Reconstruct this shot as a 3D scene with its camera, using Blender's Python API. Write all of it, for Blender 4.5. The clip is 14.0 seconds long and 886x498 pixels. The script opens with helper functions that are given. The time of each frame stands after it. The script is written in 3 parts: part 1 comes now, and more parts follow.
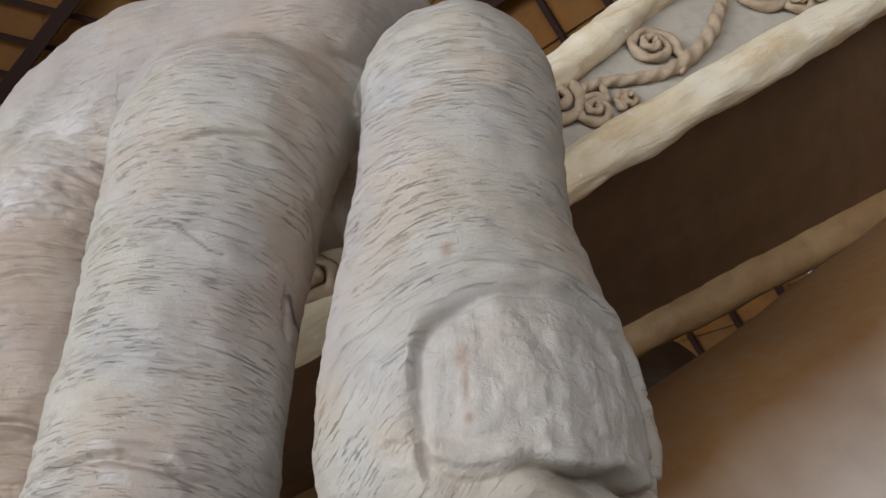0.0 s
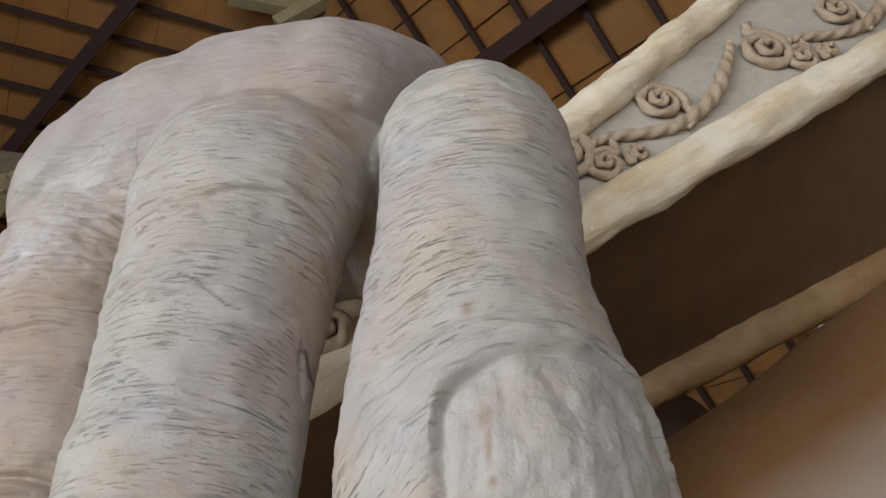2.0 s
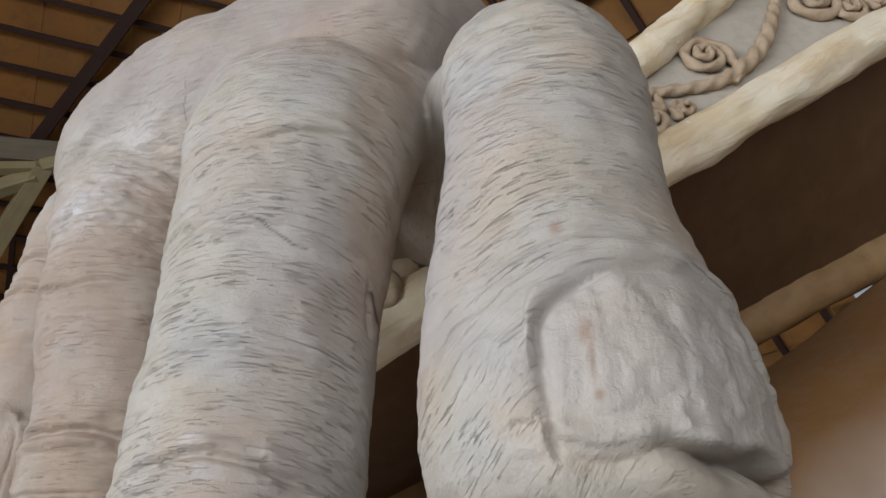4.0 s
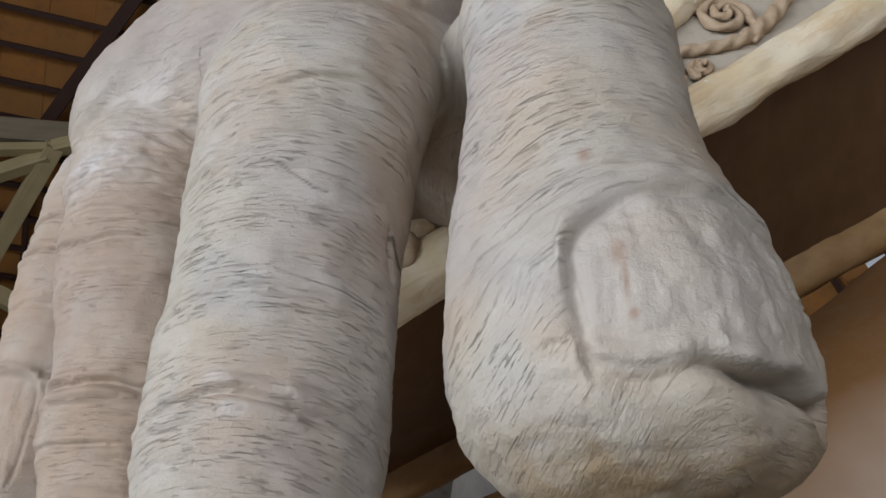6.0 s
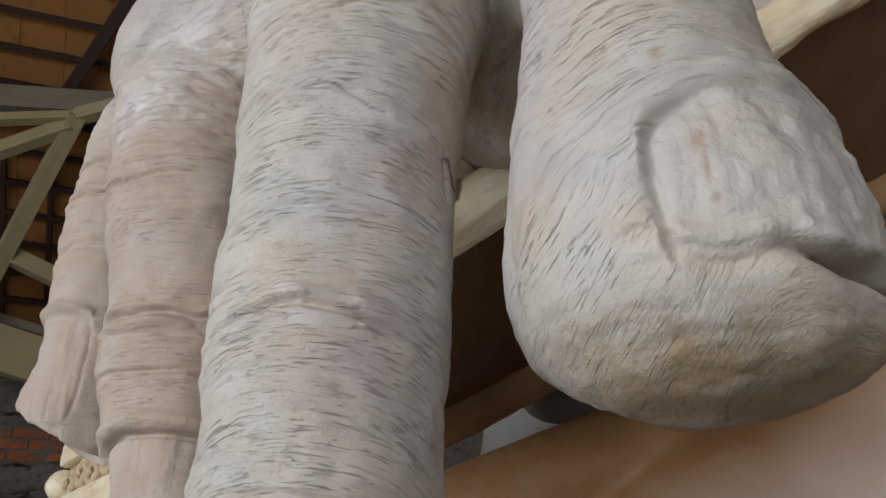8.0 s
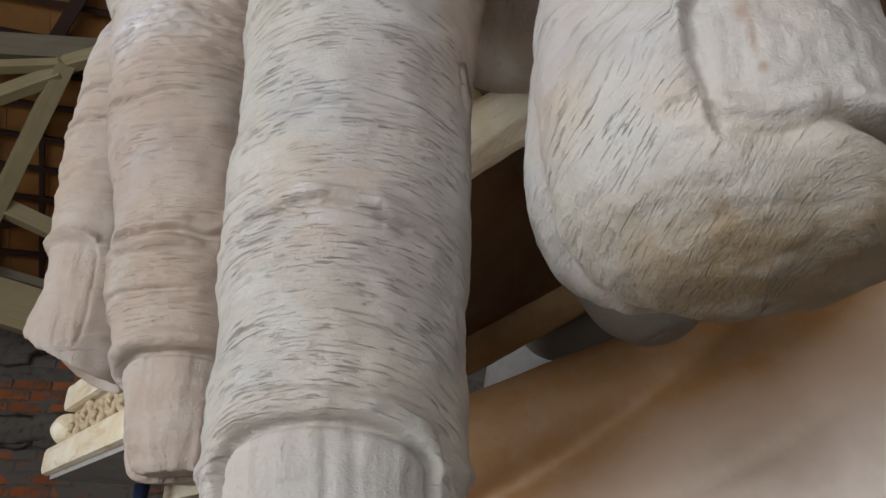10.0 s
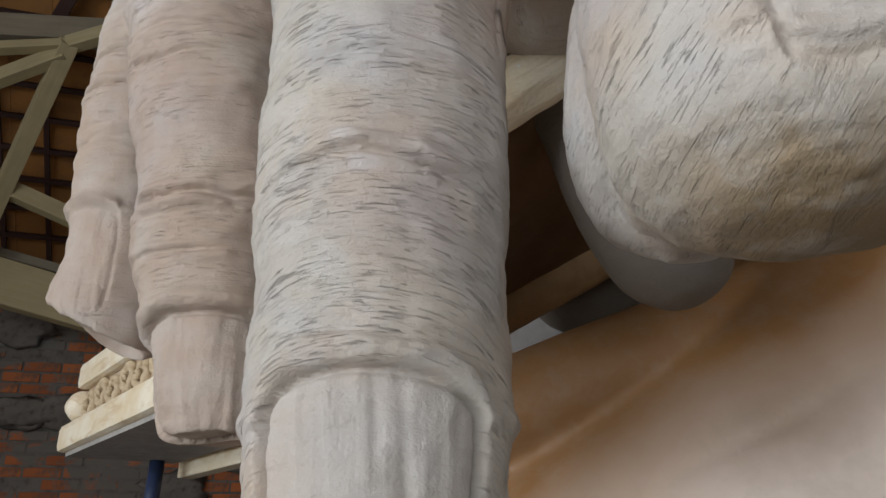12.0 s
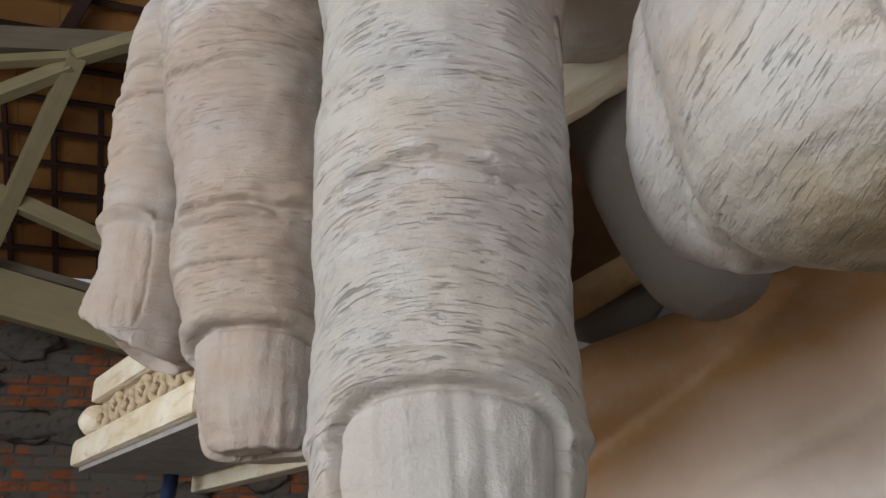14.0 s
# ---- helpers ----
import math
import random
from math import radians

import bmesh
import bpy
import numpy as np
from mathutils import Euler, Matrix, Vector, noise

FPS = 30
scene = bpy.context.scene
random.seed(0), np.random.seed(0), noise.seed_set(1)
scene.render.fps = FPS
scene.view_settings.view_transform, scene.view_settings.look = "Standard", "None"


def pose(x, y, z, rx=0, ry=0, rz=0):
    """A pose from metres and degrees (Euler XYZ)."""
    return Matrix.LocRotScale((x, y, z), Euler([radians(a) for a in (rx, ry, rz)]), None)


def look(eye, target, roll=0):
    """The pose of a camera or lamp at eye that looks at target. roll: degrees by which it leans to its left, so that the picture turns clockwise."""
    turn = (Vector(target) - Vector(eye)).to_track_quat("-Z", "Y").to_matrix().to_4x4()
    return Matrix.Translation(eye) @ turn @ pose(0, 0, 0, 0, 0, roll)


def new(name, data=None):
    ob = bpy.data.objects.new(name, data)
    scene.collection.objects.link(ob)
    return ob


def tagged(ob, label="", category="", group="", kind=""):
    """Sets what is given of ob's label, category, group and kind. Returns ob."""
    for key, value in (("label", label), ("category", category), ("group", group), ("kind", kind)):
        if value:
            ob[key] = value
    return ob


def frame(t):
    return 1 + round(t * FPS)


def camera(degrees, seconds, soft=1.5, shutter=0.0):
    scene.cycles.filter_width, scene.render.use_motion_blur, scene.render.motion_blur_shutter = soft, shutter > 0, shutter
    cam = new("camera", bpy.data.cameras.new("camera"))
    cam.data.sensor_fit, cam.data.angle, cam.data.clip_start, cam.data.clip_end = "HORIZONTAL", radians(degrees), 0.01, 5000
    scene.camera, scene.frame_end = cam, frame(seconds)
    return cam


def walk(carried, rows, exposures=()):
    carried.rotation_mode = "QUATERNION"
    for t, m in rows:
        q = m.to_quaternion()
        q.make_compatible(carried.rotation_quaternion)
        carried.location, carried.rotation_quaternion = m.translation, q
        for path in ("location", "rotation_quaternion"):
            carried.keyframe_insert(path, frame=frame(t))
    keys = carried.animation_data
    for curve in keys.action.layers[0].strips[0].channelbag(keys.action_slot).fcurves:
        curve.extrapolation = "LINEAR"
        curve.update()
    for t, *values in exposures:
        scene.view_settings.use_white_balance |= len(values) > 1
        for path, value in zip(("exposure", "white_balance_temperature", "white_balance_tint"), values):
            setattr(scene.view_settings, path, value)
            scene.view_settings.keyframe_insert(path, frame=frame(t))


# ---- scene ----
cam = camera(62.0, 14.0)
PATH = [
    (0, (-0.003, 0.016, 1.448), (0.009, 1.767, 2.414), -0.2),
    (0.5, (-0.005, 0.014, 1.452), (0.008, 1.748, 2.45), -0.2),
    (1, (-0.007, 0.015, 1.452), (0.008, 1.733, 2.475), -0.1),
    (1.5, (-0.008, 0.012, 1.454), (0.0, 1.715, 2.503), -0.1),
    (2, (-0.013, 0.011, 1.453), (-0.015, 1.696, 2.53), 0.4),
    (2.5, (-0.022, 0.016, 1.446), (-0.031, 1.699, 2.526), 0.4),
    (3, (-0.032, 0.023, 1.441), (-0.054, 1.707, 2.52), 0.3),
    (3.5, (-0.044, 0.036, 1.434), (-0.087, 1.73, 2.496), 0.3),
    (6, (-0.063, 0.068, 1.405), (-0.148, 1.796, 2.408), 0.2),
    (6.5, (-0.07, 0.076, 1.392), (-0.162, 1.81, 2.384), 0.4),
    (7, (-0.078, 0.08, 1.384), (-0.182, 1.822, 2.361), 0.3),
    (7.5, (-0.088, 0.079, 1.378), (-0.208, 1.83, 2.337), 0.1),
    (8, (-0.096, 0.082, 1.368), (-0.227, 1.847, 2.3), 0.2),
    (10.5, (-0.123, 0.116, 1.334), (-0.239, 1.944, 2.137), -0.7),
    (11, (-0.131, 0.123, 1.327), (-0.25, 1.957, 2.116), -1.0),
    (11.5, (-0.14, 0.128, 1.326), (-0.265, 1.968, 2.1), -1.1),
    (12, (-0.144, 0.126, 1.325), (-0.274, 1.965, 2.102), -0.9),
    (12.5, (-0.155, 0.127, 1.326), (-0.285, 1.966, 2.101), -1.2),
    (13, (-0.163, 0.127, 1.327), (-0.296, 1.963, 2.109), -1.0),
    (13.5, (-0.176, 0.132, 1.328), (-0.31, 1.963, 2.122), -1.4),
    (14, (-0.188, 0.135, 1.332), (-0.319, 1.962, 2.134), -1.2),
]
walk(cam, [(t, look(eye, target, roll)) for t, eye, target, roll in PATH])

# ---- world and light: an open-sided shed under a bright, hazy sky ----
world = bpy.data.worlds.new("hazy_sky")
scene.world = world
world.use_nodes = True
wn = world.node_tree.nodes
sky = wn.new("ShaderNodeTexSky")
sky.sky_type, sky.sun_disc = "NISHITA", False
sky.sun_elevation, sky.sun_rotation = radians(40), radians(215)
sky.air_density, sky.dust_density = 0.7, 6.0
wn["Background"].inputs[1].default_value = 0.08
haze = wn.new("ShaderNodeMix")
haze.data_type = "RGBA"
haze.inputs[0].default_value = 0.65
haze.inputs[7].default_value = (9.0, 9.2, 9.5, 1)
world.node_tree.links.new(sky.outputs[0], haze.inputs[6])
world.node_tree.links.new(haze.outputs[2], wn["Background"].inputs[0])
sun_data = bpy.data.lights.new("sun", "SUN")
sun_data.energy, sun_data.angle, sun_data.color = 1.2, radians(12), (1.0, 0.95, 0.88)
sun = new("sun", sun_data)
sun.matrix_world = look((-6, -8, 9), (0, 0, 0))


def opening_light(eye, target, wide, high, power, colour, spread=180):
    """Daylight that comes in through an open side of the shed."""
    lamp = bpy.data.lights.new("opening_light", "AREA")
    lamp.shape, lamp.size, lamp.size_y = "RECTANGLE", wide, high
    lamp.energy, lamp.color, lamp.spread = power, colour, radians(spread)
    ob = new("opening_light", lamp)
    ob.matrix_world = look(eye, target)
    return ob


opening_light((-0.4, -4.4, 2.2), (-0.2, 1.0, 1.9), 6.0, 1.8, 192, (0.905, 0.97, 1.055))
opening_light((-3.7, -2.1, 1.75), (-0.05, 0.55, 1.7), 2.6, 1.6, 98, (0.915, 0.98, 1.055), 105)
scene.view_settings.exposure = -0.64


# ---- materials ----
class Nodes:
    """Short calls for building a node material."""

    def __init__(self, name, rough=0.8, metal=0.0):
        self.mat = bpy.data.materials.new(name)
        self.mat.use_nodes = True
        self.tree = self.mat.node_tree
        self.bsdf = self.tree.nodes["Principled BSDF"]
        self.bsdf.inputs["Roughness"].default_value = rough
        self.bsdf.inputs["Metallic"].default_value = metal
        self.place = self.tree.nodes.new("ShaderNodeTexCoord").outputs["Object"]

    def put(self, socket, value):
        if hasattr(value, "is_output"):
            self.tree.links.new(value, socket)
        else:
            socket.default_value = value

    def scaled(self, vector, scale):
        n = self.tree.nodes.new("ShaderNodeMapping")
        self.put(n.inputs["Vector"], vector)
        n.inputs["Scale"].default_value = scale
        return n.outputs[0]

    def noise(self, vector, scale=1.0, detail=3.0, rough=0.5, distortion=0.0):
        n = self.tree.nodes.new("ShaderNodeTexNoise")
        self.put(n.inputs["Vector"], vector)
        for key, v in (("Scale", scale), ("Detail", detail), ("Roughness", rough), ("Distortion", distortion)):
            n.inputs[key].default_value = v
        return n.outputs[0]

    def span(self, value, a, b, c=0.0, d=1.0):
        n = self.tree.nodes.new("ShaderNodeMapRange")
        self.put(n.inputs[0], value)
        for i, v in enumerate((a, b, c, d)):
            n.inputs[i + 1].default_value = v
        return n.outputs[0]

    def math(self, op, a, b=0.0):
        n = self.tree.nodes.new("ShaderNodeMath")
        n.operation = op
        self.put(n.inputs[0], a)
        self.put(n.inputs[1], b)
        return n.outputs[0]

    def mix(self, f, a, b, kind="MIX"):
        n = self.tree.nodes.new("ShaderNodeMix")
        n.data_type, n.blend_type = "RGBA", kind
        self.put(n.inputs[0], f)
        self.put(n.inputs[6], a if hasattr(a, "is_output") else (*a, 1))
        self.put(n.inputs[7], b if hasattr(b, "is_output") else (*b, 1))
        return n.outputs[2]

    def attribute(self, name):
        n = self.tree.nodes.new("ShaderNodeAttribute")
        n.attribute_name = name
        return n

    def random(self):
        return self.tree.nodes.new("ShaderNodeObjectInfo").outputs["Random"]

    def island(self):
        return self.tree.nodes.new("ShaderNodeNewGeometry").outputs["Random Per Island"]

    def bump(self, height, strength=0.5, distance=0.002):
        n = self.tree.nodes.new("ShaderNodeBump")
        n.inputs["Strength"].default_value, n.inputs["Distance"].default_value = strength, distance
        self.put(n.inputs["Height"], height)
        self.put(self.bsdf.inputs["Normal"], n.outputs[0])

    def colour(self, c):
        self.put(self.bsdf.inputs["Base Color"], c)

    def roughness(self, r):
        self.put(self.bsdf.inputs["Roughness"], r)


def paper_skin():
    """Layers of thin paper pasted over a sculpture: fine torn wrinkles, warm and cool patches, dried glue."""
    m = Nodes("pasted_paper", 0.78)
    g = m.attribute("grain").outputs["Vector"]
    nail = m.attribute("nail").outputs["Fac"]
    calm = m.attribute("calm").outputs["Fac"]

    axis = m.tree.nodes.new("ShaderNodeSeparateXYZ")
    m.put(axis.inputs[0], g)
    v = axis.outputs[2]

    def rows(per_metre, wander, fine_wander, breaks, lo, hi):
        """Overlapping torn edges: a slow rise and a sudden drop, in wavering rows that break off."""
        phase = m.math("MULTIPLY", v, per_metre)
        phase = m.math("ADD", phase, m.math("MULTIPLY", m.noise(m.scaled(g, (15, 15, 24)), 1.0, 2.0), wander))
        phase = m.math("ADD", phase, m.math("MULTIPLY", m.noise(m.scaled(g, (70, 70, 90)), 1.0, 2.0), fine_wander))
        saw = m.math("FRACT", phase)
        mask = m.span(m.noise(m.scaled(g, breaks), 1.0, 2.0, 0.5), lo, hi)
        drop = m.math("MULTIPLY", m.span(saw, 0.0, 0.07, 1.0, 0.0), mask)
        return m.math("MULTIPLY", saw, mask), drop

    keep = m.math("SUBTRACT", 1.0, m.math("MULTIPLY", calm, 0.8))
    broad = m.math("MULTIPLY", m.span(m.noise(m.scaled(g, (10, 10, 20)), 1.0, 3.0), 0.42, 0.62, 0.1, 1.0), keep)
    saw_a, drop_a = rows(150.0, 5.5, 1.5, (44, 44, 150), 0.48, 0.58)
    saw_b, drop_b = rows(300.0, 9.0, 2.2, (75, 75, 260), 0.51, 0.6)
    lines = m.math("MULTIPLY", m.math("MAXIMUM", drop_a, m.math("MULTIPLY", drop_b, 0.7)), broad)
    ledge = m.math("MULTIPLY", m.math("ADD", saw_a, m.math("MULTIPLY", saw_b, 0.45)), broad)

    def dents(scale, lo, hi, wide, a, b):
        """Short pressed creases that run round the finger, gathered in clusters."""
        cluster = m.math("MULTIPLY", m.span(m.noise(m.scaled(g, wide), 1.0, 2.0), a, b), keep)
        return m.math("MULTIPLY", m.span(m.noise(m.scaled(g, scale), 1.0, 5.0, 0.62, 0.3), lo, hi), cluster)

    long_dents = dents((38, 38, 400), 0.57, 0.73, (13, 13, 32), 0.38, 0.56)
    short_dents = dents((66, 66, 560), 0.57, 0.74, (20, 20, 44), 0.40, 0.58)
    folds = m.noise(m.scaled(g, (30, 30, 125)), 1.0, 4.0, 0.6, 0.4)
    fine = m.noise(m.place, 330.0, 5.0, 0.65)
    height = m.math("ADD", m.math("MULTIPLY", m.math("MULTIPLY", folds, keep), 0.62), m.math("MULTIPLY", fine, 0.46))
    height = m.math("ADD", height, m.math("MULTIPLY", m.math("MULTIPLY", m.noise(m.place, 42.0, 4.0, 0.55, 0.5), calm), 0.9))
    height = m.math("ADD", height, m.math("MULTIPLY", ledge, 0.4))
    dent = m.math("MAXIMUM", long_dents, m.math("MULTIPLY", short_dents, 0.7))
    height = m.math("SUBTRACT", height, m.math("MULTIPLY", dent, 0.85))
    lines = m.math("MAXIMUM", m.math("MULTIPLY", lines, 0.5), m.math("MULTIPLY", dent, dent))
    streak = m.noise(m.scaled(m.place, (85, 85, 7)), 1.0, 3.0, 0.6, 0.3)
    plate = m.math("ADD", m.math("MULTIPLY", streak, 0.65), m.math("MULTIPLY", fine, 0.5))
    plate = m.math("ADD", plate, m.math("MULTIPLY", m.noise(m.scaled(m.place, (45, 45, 60)), 1.0, 5.0, 0.65, 0.8), 0.9))
    height = m.math("ADD", m.math("MULTIPLY", height, m.math("SUBTRACT", 1.0, nail)), m.math("MULTIPLY", plate, nail))
    lines = m.math("MULTIPLY", lines, m.math("SUBTRACT", 1.0, m.math("MULTIPLY", nail, 0.85)))
    m.bump(height, 1.0, 0.0021)
    warm = m.span(m.noise(m.place, 6.5, 4.0, 0.55, 0.5), 0.46, 0.66)
    mauve = m.span(m.noise(m.scaled(m.place, (5, 5, 7)), 1.0, 3.0, 0.5, 0.4), 0.5, 0.7)
    pale = m.span(m.noise(m.scaled(m.place, (14, 14, 20)), 1.0, 5.0, 0.6, 0.5), 0.5, 0.75)
    cool = m.span(m.noise(m.place, 16.0, 3.0), 0.52, 0.75)
    c = m.mix(m.math("MULTIPLY", warm, 0.68), (0.418, 0.378, 0.32), (0.45, 0.335, 0.245))
    c = m.mix(m.math("MULTIPLY", mauve, 0.6), c, (0.385, 0.355, 0.358))
    c = m.mix(m.math("MULTIPLY", pale, 0.55), c, (0.54, 0.52, 0.49))
    c = m.mix(m.math("MULTIPLY", cool, 0.4), c, (0.36, 0.36, 0.375))
    c = m.mix(m.math("MULTIPLY", m.attribute("bare").outputs["Fac"], m.span(m.noise(m.place, 9.0, 4.0, 0.6, 0.4), 0.3, 0.6, 0.35, 0.85)), c, (0.33, 0.278, 0.255))
    c = m.mix(m.math("MULTIPLY", nail, 0.45), c, (0.425, 0.395, 0.365))
    c = m.mix(m.math("MULTIPLY", m.attribute("blush").outputs["Fac"], m.span(m.noise(m.place, 18.0, 4.0), 0.3, 0.6, 0.4, 0.9)), c, (0.345, 0.25, 0.188))
    c = m.mix(m.span(fine, 0.3, 0.75, 0.0, 0.2), c, (0.33, 0.28, 0.23))
    # crease shade is also painted in: dark brown along dents and torn edges
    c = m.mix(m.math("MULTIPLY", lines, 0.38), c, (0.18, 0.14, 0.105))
    # ochre stain and the fingertip's underside shading, in one colour
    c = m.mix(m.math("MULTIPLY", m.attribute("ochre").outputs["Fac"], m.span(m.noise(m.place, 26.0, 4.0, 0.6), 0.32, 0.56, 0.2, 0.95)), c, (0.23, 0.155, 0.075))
    # the thumb's shade behind the index, painted as a darker paper colour
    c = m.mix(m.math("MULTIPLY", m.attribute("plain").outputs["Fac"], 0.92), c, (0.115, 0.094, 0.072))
    glue = m.math("MULTIPLY", m.attribute("glue").outputs["Fac"], m.span(m.noise(m.place, 60.0, 3.0), 0.35, 0.55, 0.4, 1.0))
    c = m.mix(m.math("MULTIPLY", glue, 0.55), c, (0.58, 0.56, 0.57))
    c = m.mix(m.attribute("stain").outputs["Fac"], c, (0.24, 0.12, 0.055))
    c = m.mix(m.attribute("stroke").outputs["Fac"], c, (0.035, 0.024, 0.018))
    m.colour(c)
    m.roughness(m.math("SUBTRACT", m.span(m.noise(m.place, 22.0, 2.0), 0.58, 0.8, 0.82, 0.5), m.math("MULTIPLY", glue, 0.55)))
    return m.mat


def smooth_paint(name, a, b, c, scale, rough=0.6, bumpy=0.3):
    m = Nodes(name, rough)
    n = m.span(m.noise(m.place, scale, 4.0, 0.55, 0.4), 0.35, 0.65)
    k = m.mix(n, a, b)
    k = m.mix(m.span(m.noise(m.place, scale * 5.3, 5.0, 0.6), 0.45, 0.75, 0.0, 0.6), k, c)
    m.colour(k)
    m.bump(m.noise(m.place, scale * 22, 5.0, 0.6), bumpy, 0.002)
    m.roughness(m.span(m.noise(m.place, scale * 3, 3.0), 0.3, 0.7, rough - 0.1, rough + 0.1))
    return m.mat


def timber(name, a, b, along, rough=0.75):
    """Sawn wood with its grain along one axis (0, 1 or 2) of the object."""
    m = Nodes(name, rough)
    s = [55.0, 55.0, 55.0]
    s[along] = 3.0
    g = m.noise(m.scaled(m.place, s), 1.0, 5.0, 0.6, 0.6)
    k = m.mix(m.span(g, 0.3, 0.7), a, b)
    k = m.mix(m.span(m.noise(m.place, 7.0, 4.0), 0.45, 0.75, 0.0, 0.45), k, tuple(0.6 * x for x in a))
    k = m.mix(m.math("MULTIPLY", m.random(), 0.35), k, b)
    m.colour(k)
    m.bump(g, 0.3, 0.002)
    return m.mat


def roof_clay():
    m = Nodes("roof_clay", 0.85)
    k = m.mix(m.span(m.noise(m.place, 2.3, 4.0), 0.35, 0.7), (0.27, 0.104, 0.02), (0.37, 0.155, 0.032))
    k = m.mix(m.span(m.noise(m.place, 14.0, 5.0, 0.65), 0.5, 0.75, 0.0, 0.7), k, (0.14, 0.07, 0.03))
    k = m.mix(m.math("MULTIPLY", m.island(), 0.45), k, (0.24, 0.13, 0.045))
    m.colour(k)
    m.bump(m.noise(m.place, 60.0, 4.0), 0.4, 0.004)
    return m.mat


def brick_clay():
    m = Nodes("brick_clay", 0.9)
    where = m.tree.nodes.new("ShaderNodeNewGeometry").outputs["Position"]
    k = m.mix(m.random(), (0.46, 0.14, 0.045), (0.30, 0.09, 0.032))
    k = m.mix(m.span(m.noise(m.place, 16.0, 4.0, 0.6), 0.48, 0.7), k, (0.13, 0.085, 0.06))
    k = m.mix(m.span(m.noise(where, 3.4, 4.0, 0.6, 0.6), 0.47, 0.53), k, (0.15, 0.135, 0.115))
    m.colour(k)
    m.bump(m.noise(m.place, 70.0, 4.0), 0.5, 0.004)
    return m.mat


def rough_mortar():
    m = Nodes("rough_mortar", 0.95)
    k = m.mix(m.span(m.noise(m.place, 5.0, 5.0, 0.6), 0.35, 0.7), (0.17, 0.15, 0.13), (0.11, 0.095, 0.08))
    k = m.mix(m.span(m.noise(m.place, 24.0, 4.0), 0.5, 0.75), k, (0.08, 0.065, 0.055))
    m.colour(k)
    m.bump(m.noise(m.place, 40.0, 5.0), 0.3, 0.004)
    return m.mat


def clear_tile():
    m = Nodes("clear_roof_tile", 0.15)
    m.colour((0.95, 0.97, 1.0, 1))
    m.bsdf.inputs["Transmission Weight"].default_value = 1.0
    return m.mat


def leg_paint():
    """Limb colour with its light and shade painted in: kraft brown along the top that breaks up into pale grey-pink
    below.
    """
    m = Nodes("shaded_leg_paint", 0.55)
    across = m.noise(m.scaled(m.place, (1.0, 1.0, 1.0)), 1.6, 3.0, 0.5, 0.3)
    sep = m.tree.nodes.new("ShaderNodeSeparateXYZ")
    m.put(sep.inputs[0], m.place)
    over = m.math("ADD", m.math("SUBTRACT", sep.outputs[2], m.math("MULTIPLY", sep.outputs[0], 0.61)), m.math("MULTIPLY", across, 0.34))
    # dark upper side and lit lower side are put into the colour
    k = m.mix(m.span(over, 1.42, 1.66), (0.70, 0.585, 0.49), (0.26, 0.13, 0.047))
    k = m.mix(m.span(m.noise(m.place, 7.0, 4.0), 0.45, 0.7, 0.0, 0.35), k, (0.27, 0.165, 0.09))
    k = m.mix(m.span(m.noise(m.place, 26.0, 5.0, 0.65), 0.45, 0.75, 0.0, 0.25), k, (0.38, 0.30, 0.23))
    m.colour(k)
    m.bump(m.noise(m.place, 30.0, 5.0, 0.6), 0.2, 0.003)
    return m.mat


def cream_foam():
    """Cream coating brushed over carved foam: streaks along the length, tan rubbed into the hollows, white drips."""
    m = Nodes("cream_foam", 0.45)
    brush = m.noise(m.scaled(m.place, (9, 42, 42)), 1.0, 5.0, 0.6, 1.2)
    lump = m.noise(m.place, 11.0, 4.0, 0.55, 0.5)
    k = m.mix(m.span(lump, 0.35, 0.65), (0.74, 0.60, 0.39), (0.83, 0.74, 0.58))
    k = m.mix(m.span(brush, 0.52, 0.72, 0.0, 0.65), k, (0.58, 0.40, 0.22))
    k = m.mix(m.span(m.noise(m.place, 55.0, 2.0), 0.70, 0.74), k, (0.86, 0.84, 0.80))
    m.colour(k)
    m.bump(m.math("ADD", m.math("MULTIPLY", brush, 1.0), m.math("MULTIPLY", m.noise(m.place, 130.0, 4.0), 0.2)), 0.8, 0.006)
    m.roughness(m.span(lump, 0.3, 0.7, 0.38, 0.6))
    return m.mat


PAPER = paper_skin()
CREAM = cream_foam()
SCROLL = smooth_paint("tan_paper_rope", (0.40, 0.29, 0.19), (0.48, 0.37, 0.26), (0.30, 0.20, 0.12), 14.0, 0.7, 0.5)
PANEL = smooth_paint("grey_beige_paper", (0.40, 0.36, 0.30), (0.47, 0.42, 0.35), (0.33, 0.28, 0.22), 7.0, 0.8)
BROWN = smooth_paint("brown_card", (0.12, 0.064, 0.03), (0.155, 0.086, 0.041), (0.098, 0.052, 0.024), 4.0, 0.6)
TAN_RIM = smooth_paint("tan_rim", (0.29, 0.165, 0.065), (0.40, 0.255, 0.12), (0.19, 0.095, 0.04), 4.5, 0.6, 0.5)
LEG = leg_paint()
CARVING = smooth_paint("tan_carving", (0.50, 0.385, 0.24), (0.58, 0.46, 0.30), (0.36, 0.25, 0.14), 12.0, 0.6, 0.5)
GREY = smooth_paint("pale_grey_paper", (0.165, 0.15, 0.138), (0.21, 0.195, 0.18), (0.13, 0.113, 0.1), 6.0, 0.8)
BOARD = smooth_paint("grey_board", (0.30, 0.275, 0.25), (0.36, 0.33, 0.30), (0.22, 0.20, 0.175), 9.0, 0.8)
CLAY = roof_clay()
DARK_WOOD = timber("dark_batten", (0.05, 0.017, 0.009), (0.03, 0.011, 0.007), 0)
